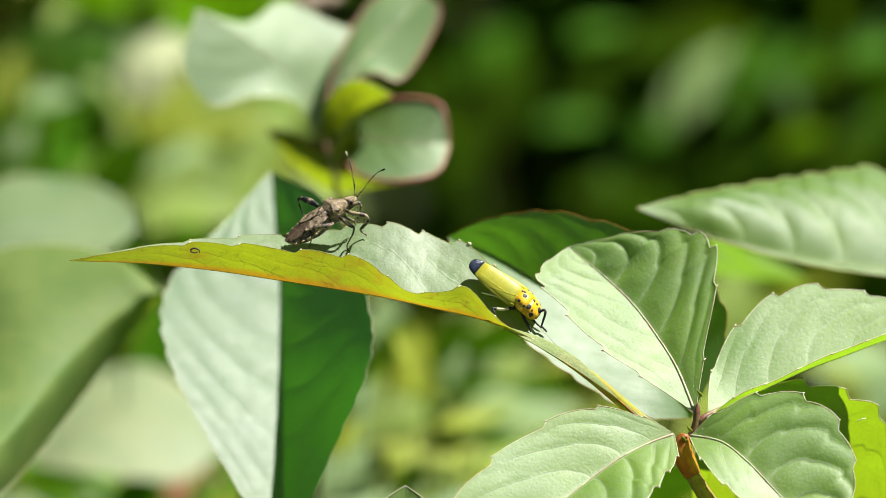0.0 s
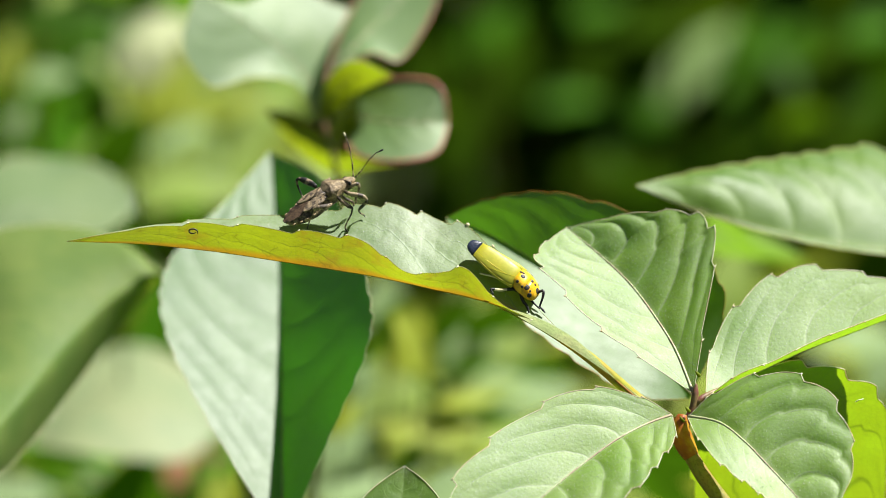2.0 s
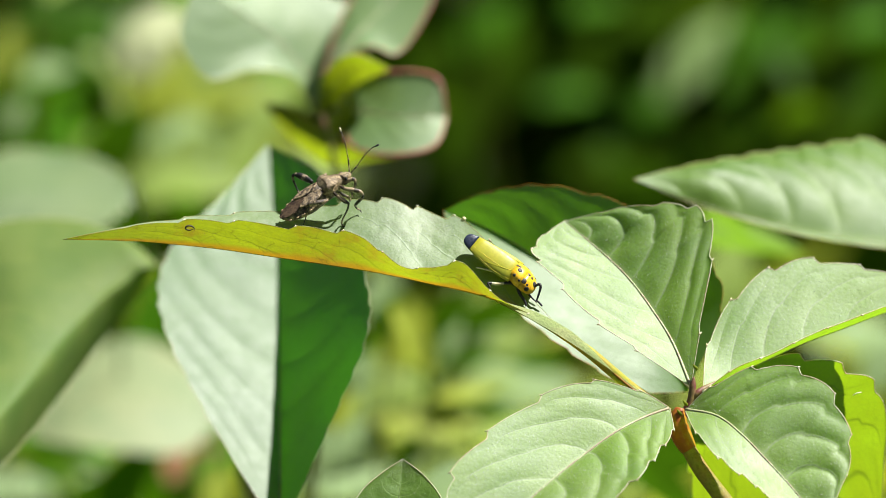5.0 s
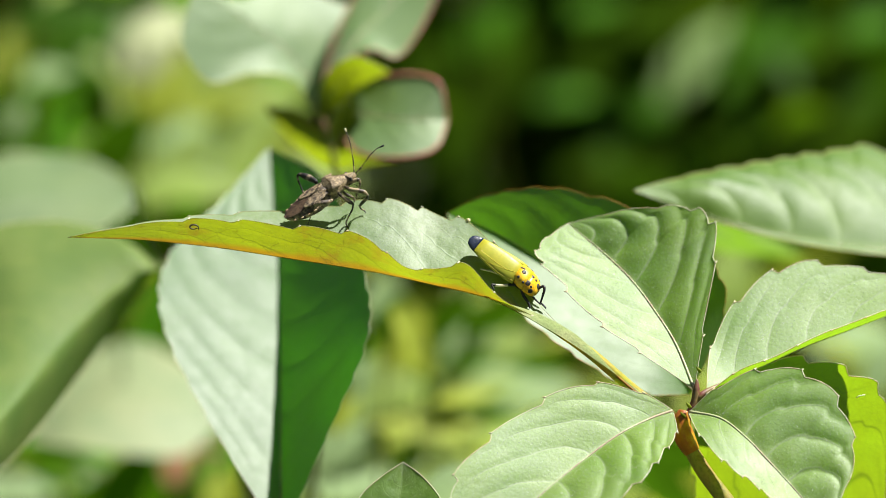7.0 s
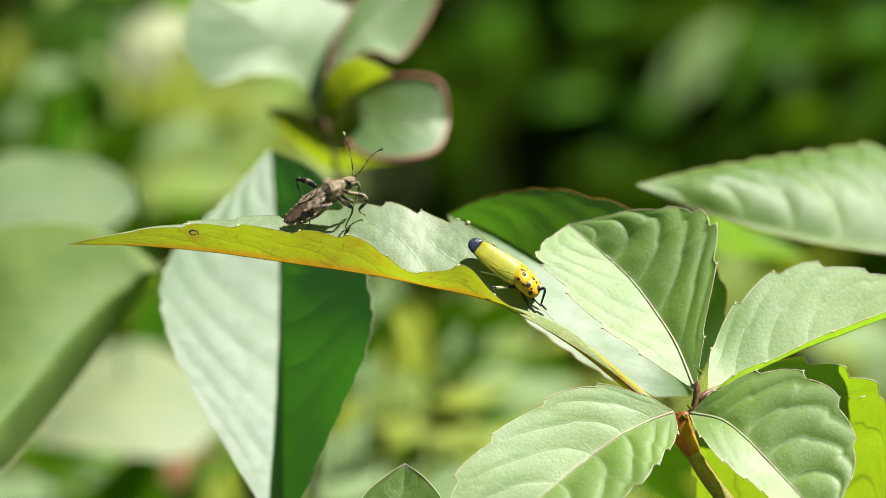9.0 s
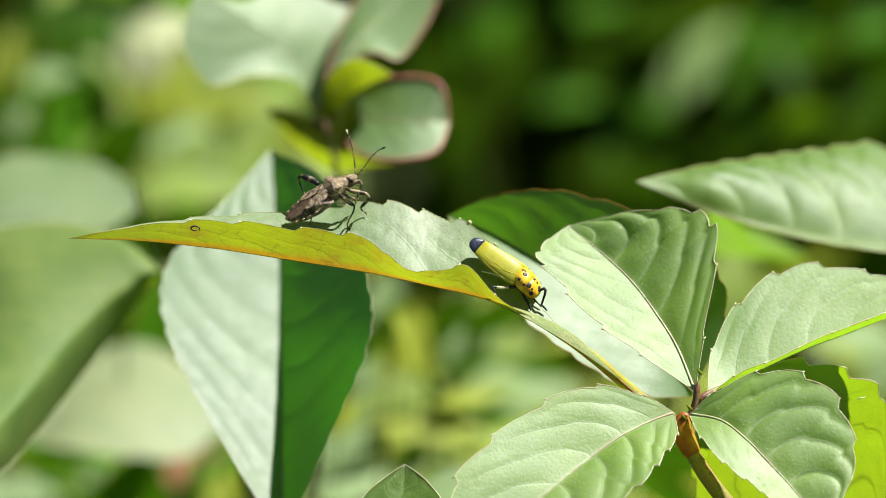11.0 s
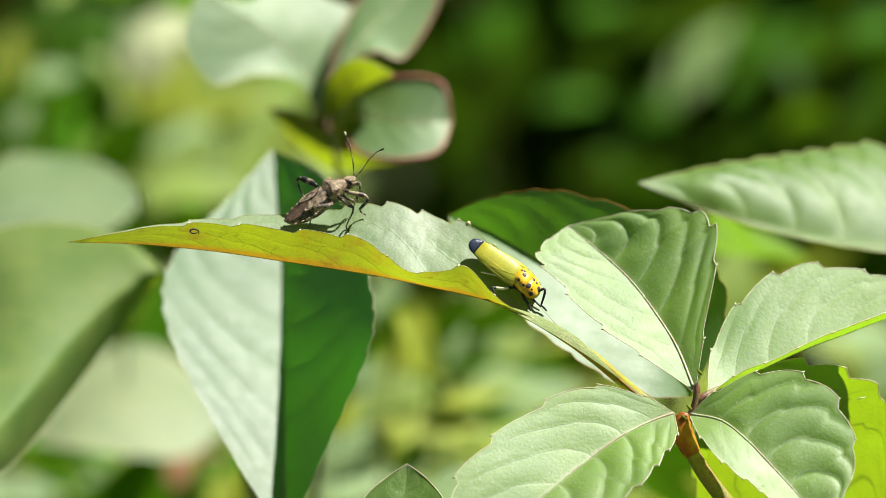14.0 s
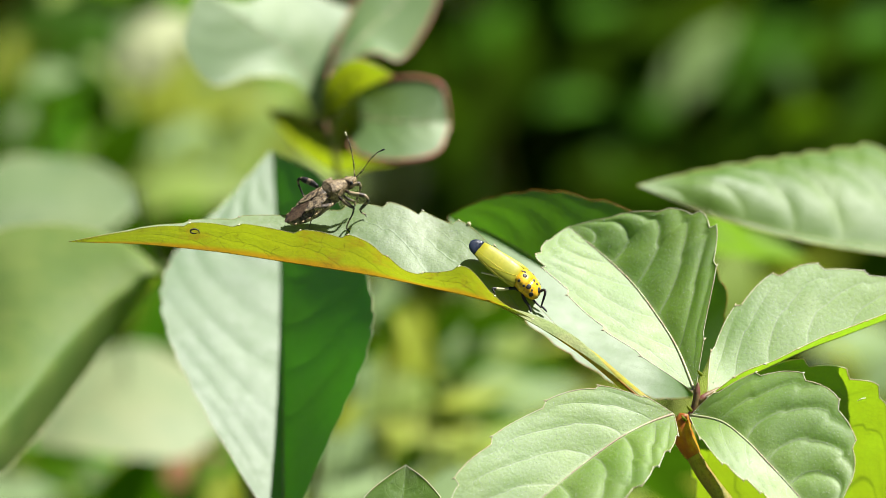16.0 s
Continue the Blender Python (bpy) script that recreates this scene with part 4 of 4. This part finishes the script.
B = body_frame((-17.22, 4.5, 7.43), (0.80, 0.12, 0.53), (-0.30, -0.66, 0.70))
bug = thing("squash_bug", "mottled brown leaf-footed bug resting on the folded leaf", "insect", (-13.54, 6, 3.64))
part("abdomen", loft(Geo(), B, [(-5.7, 0.3, 0.25, -0.1, 0.9), (-5.1, 1.1, 0.45, -0.5, 0.9), (-3.6, 1.85, 0.7, -0.9, 0.9), (-1.6, 2.05, 0.85, -1.2, 0.9),
     (0.4, 1.75, 0.95, -1.3, 0.9), (2.2, 1.45, 1.0, -1.3, 0.9), (3.4, 0.9, 0.7, -1.0, 1.0)], rough=0.08), BROWN, bug, "brown speckled abdomen")
shield = part("pronotum", loft(Geo(), B, [(0.1, 0.7, 1.12, -0.6, 0.95), (0.8, 1.25, 1.36, -0.7, 0.95), (1.5, 1.72, 1.66, -0.7, 0.9), (2.1, 1.80, 1.86, -0.7, 0.85), (2.6, 1.52, 1.74, -0.7, 0.9),
     (3.1, 1.25, 1.48, -0.8, 0.95), (3.6, 1.05, 1.25, -0.85, 1.0), (4.3, 0.86, 0.98, -0.75, 1.0)], rough=0.09), TAN, bug, "humped tan shield behind the head")
for k in (-1, 1):
    part("shoulder", loft(Geo(), B @ pose(1.9, 1.22 * k, 1.2, 24 * -k, -6, 18 * k), [(-0.95, 0.10, 0.02, -0.3, 1.0), (-0.5, 0.36, 0.26, -0.5, 0.95), (0.0, 0.50, 0.40, -0.6, 0.9), (0.6, 0.38, 0.20, -0.5, 0.95), (1.2, 0.10, -0.1, -0.3, 1.0)], rough=0.05), TAN, shield, "raised knobbly shoulder")
for k in (-1, 1):
    wing = part("forewing", loft(Geo(), B @ pose(0, 0.78 * k, 0.98, 8 * -k, 0, -7 * k), [(-2.9, 0.15, 0.06, -0.12, 1.0), (-2.0, 0.62, 0.16, -0.16, 0.8), (-0.6, 0.88, 0.24, -0.2, 0.8),
         (0.8, 0.80, 0.26, -0.2, 0.8), (1.9, 0.45, 0.2, -0.15, 1.0)], rough=0.06), BROWN, bug)
    for j in range(5):
        part("pale_spot", ball(Geo(), B @ Vector((-4.9 + 1.02 * j, k * (1.22 + 0.80 * math.sin(0.20 + j * 0.55)), 0.14)), (0.24, 0.15, 0.07), B.to_3x3().normalized()), PALE_EDGE, bug)
part("membrane", loft(Geo(), B @ pose(0, 0, 0.80, 0, -4, 0), [(-5.9, 0.25, 0.02, -0.1, 1.0), (-5.2, 0.85, 0.12, -0.1, 0.9), (-3.8, 1.25, 0.24, -0.1, 0.9), (-2.4, 1.0, 0.34, -0.1, 0.9), (-1.4, 0.35, 0.36, 0, 1.0)], rough=0.05), MEMBRANE, bug, "dark wing membrane")
for k in (-1, 1):
    for y0, y1 in ((0.25, 0.75), (0.9, 1.45)):
        part("wing_vein", tube(Geo(), [B @ Vector(v) for v in ((1.2, y0 * k, 1.32), (-0.6, (y0 + y1) * 0.5 * k, 1.22 - 0.12 * y1), (-2.3, y1 * k, 1.06 - 0.2 * y1))], [0.06, 0.07, 0.05], 5, 12), PALE_EDGE, bug)
part("scutellum", loft(Geo(), B @ pose(0, 0, 1.1, 0, 0, 0), [(-0.9, 0.08, 0.12, 0, 1.0), (0.2, 0.5, 0.28, 0, 0.9), (1.2, 0.95, 0.35, 0, 0.9)]), BROWN, bug)
head = part("head", loft(Geo(), B, [(3.9, 0.86, 0.95, -0.75, 1.0), (4.6, 0.80, 0.86, -0.65, 1.0), (5.3, 0.6, 0.62, -0.5, 1.0), (5.9, 0.25, 0.25, -0.3, 1.0)], rough=0.10), TAN, bug, "small brown head")
for k in (-1, 1):
    part("eye", ball(Geo(), B @ Vector((4.8, 0.76 * k, 0.3)), (0.26, 0.24, 0.28)), DARK, head, "black bead eye")
part("rostrum", tube(Geo(), [B @ Vector(v) for v in ((5.6, 0, -0.2), (4.9, 0, -0.75), (3.4, 0, -1.25))], [0.16, 0.12, 0.08], 6, 10), LEG, head)
# Each feeler: three thin joints with pale knuckles, and a club.
for joints, club in (([(-12.52, 4, 10.76), (-12.57, 4, 11.65), (-12.65, 4.1, 12.65), (-13.12, 4.2, 15.08), (-13.52, 4.3, 16.13), (-13.87, 4.4, 17.03)], CREAM), ([(-12.3, 3.6, 10.7), (-11.87, 3.3, 11.14), (-11.44, 3, 11.58), (-10.31, 2.6, 13.2), (-9.39, 2.4, 14.09), (-8.33, 2.2, 14.61)], DARK)):
    joints = [Vector(v) for v in joints]
    for i, j, r in ((0, 2, 0.105), (2, 3, 0.075)):
        limb(head, [joints[i], joints[i].lerp(joints[j], 0.5), joints[j]], [r, r * 0.8, r * 1.1], LEG, "banded antenna", "antenna")
    limb(head, [joints[3], joints[4], joints[4].lerp(joints[5], 0.4)], [0.07, 0.065, 0.075], LEG_DARK, "banded antenna", "antenna")
    for p, r in ((joints[2], 0.14), (joints[3], 0.12)):
        part("knuckle", ball(Geo(), p, (r, r, r)), PALE_EDGE, head)
    part("antenna_tip", tube(Geo(), [joints[4].lerp(joints[5], 0.4), joints[4].lerp(joints[5], 0.75), joints[5]], [0.075, 0.15, 0.10], 7, 8), club, head, "dark club of the antenna" if club is DARK else "pale club of the antenna")
limb(bug, [(-17.8, 5.6, 9.47), (-18.62, 6.6, 9.96), (-19.51, 7.2, 10.34), (-20.21, 7.5, 10.58)], [0.30, 0.46, 0.46, 0.26], LEG_DARK, "dark hind thigh with pale marks")
limb(bug, [(-20.18, 7.5, 10.61), (-20.5, 7.6, 10.4), (-20.46, 7.8, 9.77), (-20.12, 8.0, 8.9), (-19.59, 8.0, 7.7)], [0.20, 0.21, 0.16, 0.13, 0.09], LEG_DARK, "bent hind shin")
limb(bug, [(-15.53, 2.4, 6.9), (-16.37, 1.7, 6.63), (-17.29, 1.5, 6.47), (-18.03, 1.7, 6.16)], [0.22, 0.36, 0.36, 0.20], BROWN, "thick brown hind thigh")
limb(bug, [(-18.03, 1.8, 6.16), (-18.31, 2.6, 5.33), (-18.65, 3.3, 4.36), (-18.93, 3.8, 3.49)], [0.13, 0.11, 0.09, 0.06], LEG, "hind shin")
limb(bug, [(-14.72, 3.6, 7.91), (-13.97, 3.0, 7.33), (-13.17, 2.8, 6.74), (-12.6, 3.0, 6.43)], [0.16, 0.28, 0.30, 0.18], LEG, "middle thigh")
limb(bug, [(-12.6, 3.0, 6.43), (-12.77, 3.8, 5.6), (-13.3, 4.8, 4.63), (-13.63, 5.4, 3.85), (-13.55, 5.6, 3.4), (-13.23, 5.5, 3.06)], [0.15, 0.13, 0.12, 0.11, 0.12, 0.06], LEG, "middle shin")
limb(bug, [(-14.18, 5.4, 8.2), (-13.45, 5.8, 7.68), (-12.61, 6.2, 7.31), (-12.51, 6.4, 6.76), (-12.42, 7.0, 7.16)], [0.16, 0.2, 0.16, 0.10, 0.08], LEG, "middle leg")
limb(bug, [(-13.79, 3.4, 8.83), (-12.99, 2.8, 8.43), (-11.93, 2.6, 8.27), (-11.07, 2.7, 8.06), (-10.6, 3.0, 7.64)], [0.18, 0.30, 0.32, 0.30, 0.18], LEG_PALE, "raised front thigh")
limb(bug, [(-10.6, 3.0, 7.64), (-10.77, 3.6, 7.17), (-11.37, 4.8, 6.61), (-11.79, 5.8, 6.15)], [0.18, 0.22, 0.25, 0.16], LEG_DARK, "dark front shin")
limb(bug, [(-11.79, 5.8, 6.15), (-11.56, 6.4, 5.78), (-11.09, 6.8, 5.52), (-10.93, 6.7, 5.2)], [0.12, 0.12, 0.10, 0.06], LEG, "front foot")
limb(bug, [(-13.3, 4.8, 9.11), (-12.63, 4.6, 9.64), (-11.97, 4.6, 9.82), (-11.69, 4.9, 9.38)], [0.18, 0.30, 0.30, 0.18], LEG_PALE, "front thigh")
limb(bug, [(-11.69, 4.9, 9.38), (-11.86, 5.6, 8.68), (-12.25, 6.6, 7.82), (-12.15, 7.0, 7.29)], [0.16, 0.16, 0.13, 0.07], LEG_PALE, "front shin")

H = body_frame((8.65, 1.6, -2.20), (0.78, -0.10, -0.58), (0.30, -0.55, 0.78))
hopper = thing("leafhopper", "yellow leafhopper with black-tipped wings and spotted head", "insect", (12.02, 1, -7.78))
part("body", loft(Geo(), H, [(-4.6, 0.5, 0.2, -0.9, 1.0), (-3.0, 1.1, 0.8, -1.2, 1.0), (0.0, 1.45, 1.1, -1.5, 1.0), (2.4, 1.5, 1.2, -1.5, 1.0), (4.2, 1.2, 0.6, -1.2, 1.0)]), DARK, hopper, "black underside")
WING_ROWS = [(-4.75, 1.20, 0.30, -0.36, 0.85), (-3.6, 1.42, 0.42, -0.42, 0.85), (-2.2, 1.60, 0.55, -0.5, 0.9), (-0.6, 1.70, 0.66, -0.5, 0.9), (1.0, 1.68, 0.72, -0.5, 0.95), (2.3, 1.50, 0.66, -0.5, 0.95)]


def on_wing(x, y):
    """The place on the upper side of a wing, x along it and y across."""
    for a, b in zip(WING_ROWS, WING_ROWS[1:]):
        if a[0] <= x <= b[0]:
            w, top, low, sq = (a[i] + (b[i] - a[i]) * (x - a[0]) / (b[0] - a[0]) for i in (1, 2, 3, 4))
    c = min(1.0, abs(y) / w) ** (1 / sq)
    return Vector((x, y, (top + low) / 2 + (top - low) / 2 * math.sqrt(1 - c * c) ** sq))


for k in (1, -1):
    near = k < 0
    M = H @ (pose(0, -0.62, 0.50, 36, 0, -2.0) if near else pose(0.1, 1.55, 0.22, -50, 0, 6.0))
    wing = part("wing", loft(Geo(), M, WING_ROWS, 28), WING, hopper, "yellow-green wing")
    part("wing_tip", loft(Geo(), M, [(-6.3, 0.16, 0.06, -0.1, 1.0), (-6.22, 0.48, 0.12, -0.18, 1.0), (-6.0, 0.78, 0.19, -0.27, 1.0), (-5.65, 0.98, 0.25, -0.34, 0.97), (-5.2, 1.12, 0.27, -0.34, 0.9), (-4.74, 1.205, 0.305, -0.365, 0.85)], 28), WING_TIP, wing, "blue-black wing tip")
    if near:
        for way in ([(2.2, 0.2), (1.0, -0.35), (-0.8, -0.95), (-2.2, -1.3)], [(2.2, -1.2), (0.4, -1.52), (-2.0, -1.44), (-4.6, -1.06)], [(0.6, -0.5), (-1.6, -0.62), (-4.6, -0.5)]):
            part("wing_vein", tube(Geo(), [M @ on_wing(*v) for v in way], [0.02, 0.035, 0.03, 0.015], 6, 24), WING_EDGE, wing)
SHIELD = [(1.9, 1.55, 1.62, -0.8, 0.95), (2.5, 1.78, 1.68, -0.9, 0.95), (3.2, 1.86, 1.62, -1.0, 0.95), (3.75, 1.84, 1.50, -1.0, 0.95)]
HEAD = [(3.70, 1.80, 1.46, -1.05, 0.95), (4.3, 1.80, 1.28, -1.1, 0.95), (5.0, 1.60, 0.94, -1.1, 0.95), (5.5, 1.20, 0.50, -1.0, 1.0), (5.8, 0.55, 0.05, -0.7, 1.0)]
shield = part("pronotum", loft(Geo(), H, SHIELD, 24), ORANGE, hopper, "orange-yellow shield with black spots")
crown = part("head", loft(Geo(), H, HEAD, 24), ORANGE, hopper, "orange-yellow head with black spots")


def spot(parent, rows, x, angle, r):
    """A black spot on the shell, at x along the body and an angle round it (90 is the back)."""
    for a, b in zip(rows, rows[1:]):
        if a[0] <= x <= b[0]:
            f = (x - a[0]) / (b[0] - a[0])
            w, top, low = (a[i] + (b[i] - a[i]) * f for i in (1, 2, 3))
    c, s = math.cos(radians(angle)), math.sin(radians(angle))
    p = Vector((x, c * w, (top + low) / 2 + s * (top - low) / 2))
    nor = Vector((1.1 if x > 5.2 else 0.45 if x > 4.4 else 0.1, c / w, s / ((top - low) / 2))).normalized()
    q = (H.to_3x3() @ nor).to_track_quat("X", "Z").to_matrix()
    part("black_spot", ball(Geo(), H @ (p - nor * 0.02), (0.09, r, r), q, 8, 12), DARK, parent)


for x, angle, r in ((2.7, 111, 0.36), (2.4, 92, 0.22), (3.3, 45, 0.28), (2.5, 153, 0.24), (3.45, 156, 0.20), (2.55, 54, 0.20), (2.05, 96, 0.2)):
    spot(shield, SHIELD, x, angle, r)
for x, angle, r in ((4.0, 138, 0.42), (4.0, 87, 0.28), (4.65, 84, 0.24), (4.9, 42, 0.26), (4.7, 138, 0.19), (5.40, 88, 0.46), (4.95, 162, 0.36)):
    spot(crown, HEAD, x, angle, r)
limb(hopper, [(8.94, 0.2, -4.78), (8.00, 0, -4.86), (7.21, 0, -4.78)], [0.2, 0.22, 0.2], CREAM, "pale hind shin")
limb(hopper, [(10.68, 1, -4.56), (9.89, 0.5, -4.71), (8.86, 0.2, -4.78)], [0.25, 0.25, 0.2], DARK)
limb(hopper, [(7.29, 0, -4.78), (6.74, -0.2, -4.78), (7.05, -0.3, -5.41)], [0.2, 0.17, 0.12], DARK)
limb(hopper, [(8.17, 1, -3.38), (6.75, 0.9, -2.91), (5.19, 1.4, -2.59)], [0.16, 0.15, 0.1], CREAM, "pale hind leg")
limb(hopper, [(10.83, 0.6, -5.02), (11.14, 0.4, -6.20), (11.77, 0.4, -7.14), (12.08, 0.4, -8.00)], [0.28, 0.24, 0.2, 0.14], DARK)
limb(hopper, [(11.47, 1.2, -5.58), (12.41, 1.2, -6.36), (13.04, 1.2, -6.99), (13.59, 1.2, -7.46)], [0.2, 0.15, 0.12, 0.1], DARK)
limb(hopper, [(13.19, 0.8, -5.26), (13.89, 0.6, -4.94), (14.05, 0.5, -5.41), (13.74, 0.6, -6.51), (13.50, 0.8, -7.22)], [0.2, 0.2, 0.18, 0.15, 0.12], DARK)
limb(hopper, [(13.58, 0.8, -7.22), (13.98, 0.8, -7.62), (14.29, 0.8, -8.01)], [0.13, 0.15, 0.09], DARK)

O = body_frame((-21.49, 121, 45.5), (0.9, 0.2, 0.1), (-0.1, -0.6, 0.8))
other = thing("squash_bug", "second brown bug on a rounded leaf, out of focus", "insect", (-21.46, 120, 44.9))
part("abdomen", loft(Geo(), O, [(-4.4, 0.4, 0.3, -0.4, 1.0), (-2.6, 1.8, 0.8, -0.9, 0.9), (0.2, 2.0, 1.0, -1.2, 0.9), (2.6, 1.4, 0.9, -1.1, 1.0)]), BROWN, other)
part("pronotum", loft(Geo(), O, [(1.4, 1.7, 1.2, -0.4, 0.8), (2.3, 2.0, 1.4, -0.5, 0.8), (3.8, 0.8, 0.8, -0.5, 1.0)]), BROWN, other)
part("head", loft(Geo(), O, [(3.6, 0.7, 0.7, -0.5, 1.0), (4.6, 0.6, 0.5, -0.4, 1.0), (5.2, 0.2, 0.1, -0.2, 1.0)]), BROWN, other)
for k in (-1, 1):
    for x in (-0.8, 1.0, 2.8):
        part("leg", tube(Geo(), [O @ Vector(v) for v in ((x, 1.0 * k, -0.6), (x - 0.3, 2.3 * k, 0.0), (x - 0.5, 3.0 * k, -1.9))], [0.25, 0.25, 0.12], 6, 10), LEG, other)


# ---- movement ----
# Seconds; the shoot's sway in millimetres at its top; then thousandths of a radian by which the tips drop:
# the leaf with the insects, the blurred side leaf, the dark leaf behind.
WIND = [
    (0, -0.00, -4.6, 6.7, 0.0),
    (0.5, -0.13, -0.6, -0.0, 0.0),
    (1, 0.06, -8.8, 0.0, 0.0),
    (1.5, -0.24, 6.7, -1.7, 0.0),
    (2, -0.12, -5.0, 0.6, 0.0),
    (2.5, -0.36, 7.8, 0.5, 0.0),
    (3, 0.00, 5.6, 1.1, 0.0),
    (3.5, 0.00, 0.0, 0.0, 0.0),
    (4, -0.24, 9.0, 1.6, 0.0),
    (6.5, 0.06, -5.0, 0.0, 0.0),
    (7, 0.18, -4.2, 17.8, 0.0),
    (7.5, 0.05, 24.3, 34.5, 30.5),
    (8, 0.12, 4.1, 27.8, 20.5),
    (8.5, -0.06, 21.5, 18.9, 0.0),
    (9, 0.06, 6.4, 4.4, 0.0),
    (11.5, 0.06, -7.1, -4.5, 0.0),
    (12, -0.06, -4.8, 0.5, 0.0),
    (12.5, -0.18, 14.5, 0.5, 0.0),
    (13, 0.00, -5.8, 0.5, 0.0),
    (13.5, 0.06, -9.6, 1.1, 0.0),
    (14, -0.24, 0.1, -0.6, 0.0),
    (14.5, 0.12, -7.9, 1.1, 0.0),
    (15, -0.00, -12.8, -0.5, 0.0),
    (15.5, 0.06, -9.8, 0.0, 0.0),
    (16, -0.05, -2.1, 1.7, 0.0),
]


def motions():
    """The shoot leans in the breeze, its long leaf nods with the insects on it, and the side leaf dips once."""
    root = BASE[front]
    leans = [(t, pose(0, 0, 0, 0, math.degrees(x / 720), 0)) for t, x, *_ in WIND]
    walk(front, [(t, root @ m) for t, m in leans])
    nods = [(t, pose(0, 0, 0, 0, math.degrees(-a / 1000), 0)) for t, _, a, *_ in WIND]
    walk(perch, [(t, root.inverted() @ BASE[perch] @ m) for t, m in nods])
    pivot = BASE[perch]
    for ob in (bug, hopper):
        walk(ob, [(t, root @ m @ root.inverted() @ pivot @ n @ pivot.inverted() @ BASE[ob]) for (t, m), (_, n) in zip(leans, nods)])
    walk(side, [(t, BASE[right].inverted() @ BASE[side] @ pose(0, 0, -0.000022 * b, 0, math.degrees(-b / 1000), 0)) for t, _, _, b, _ in WIND])
    walk(shade, [(t, root.inverted() @ BASE[shade] @ pose(0, 0, 0, 0, math.degrees(-c / 1000), 0)) for t, _, _, _, c in WIND])


motions()
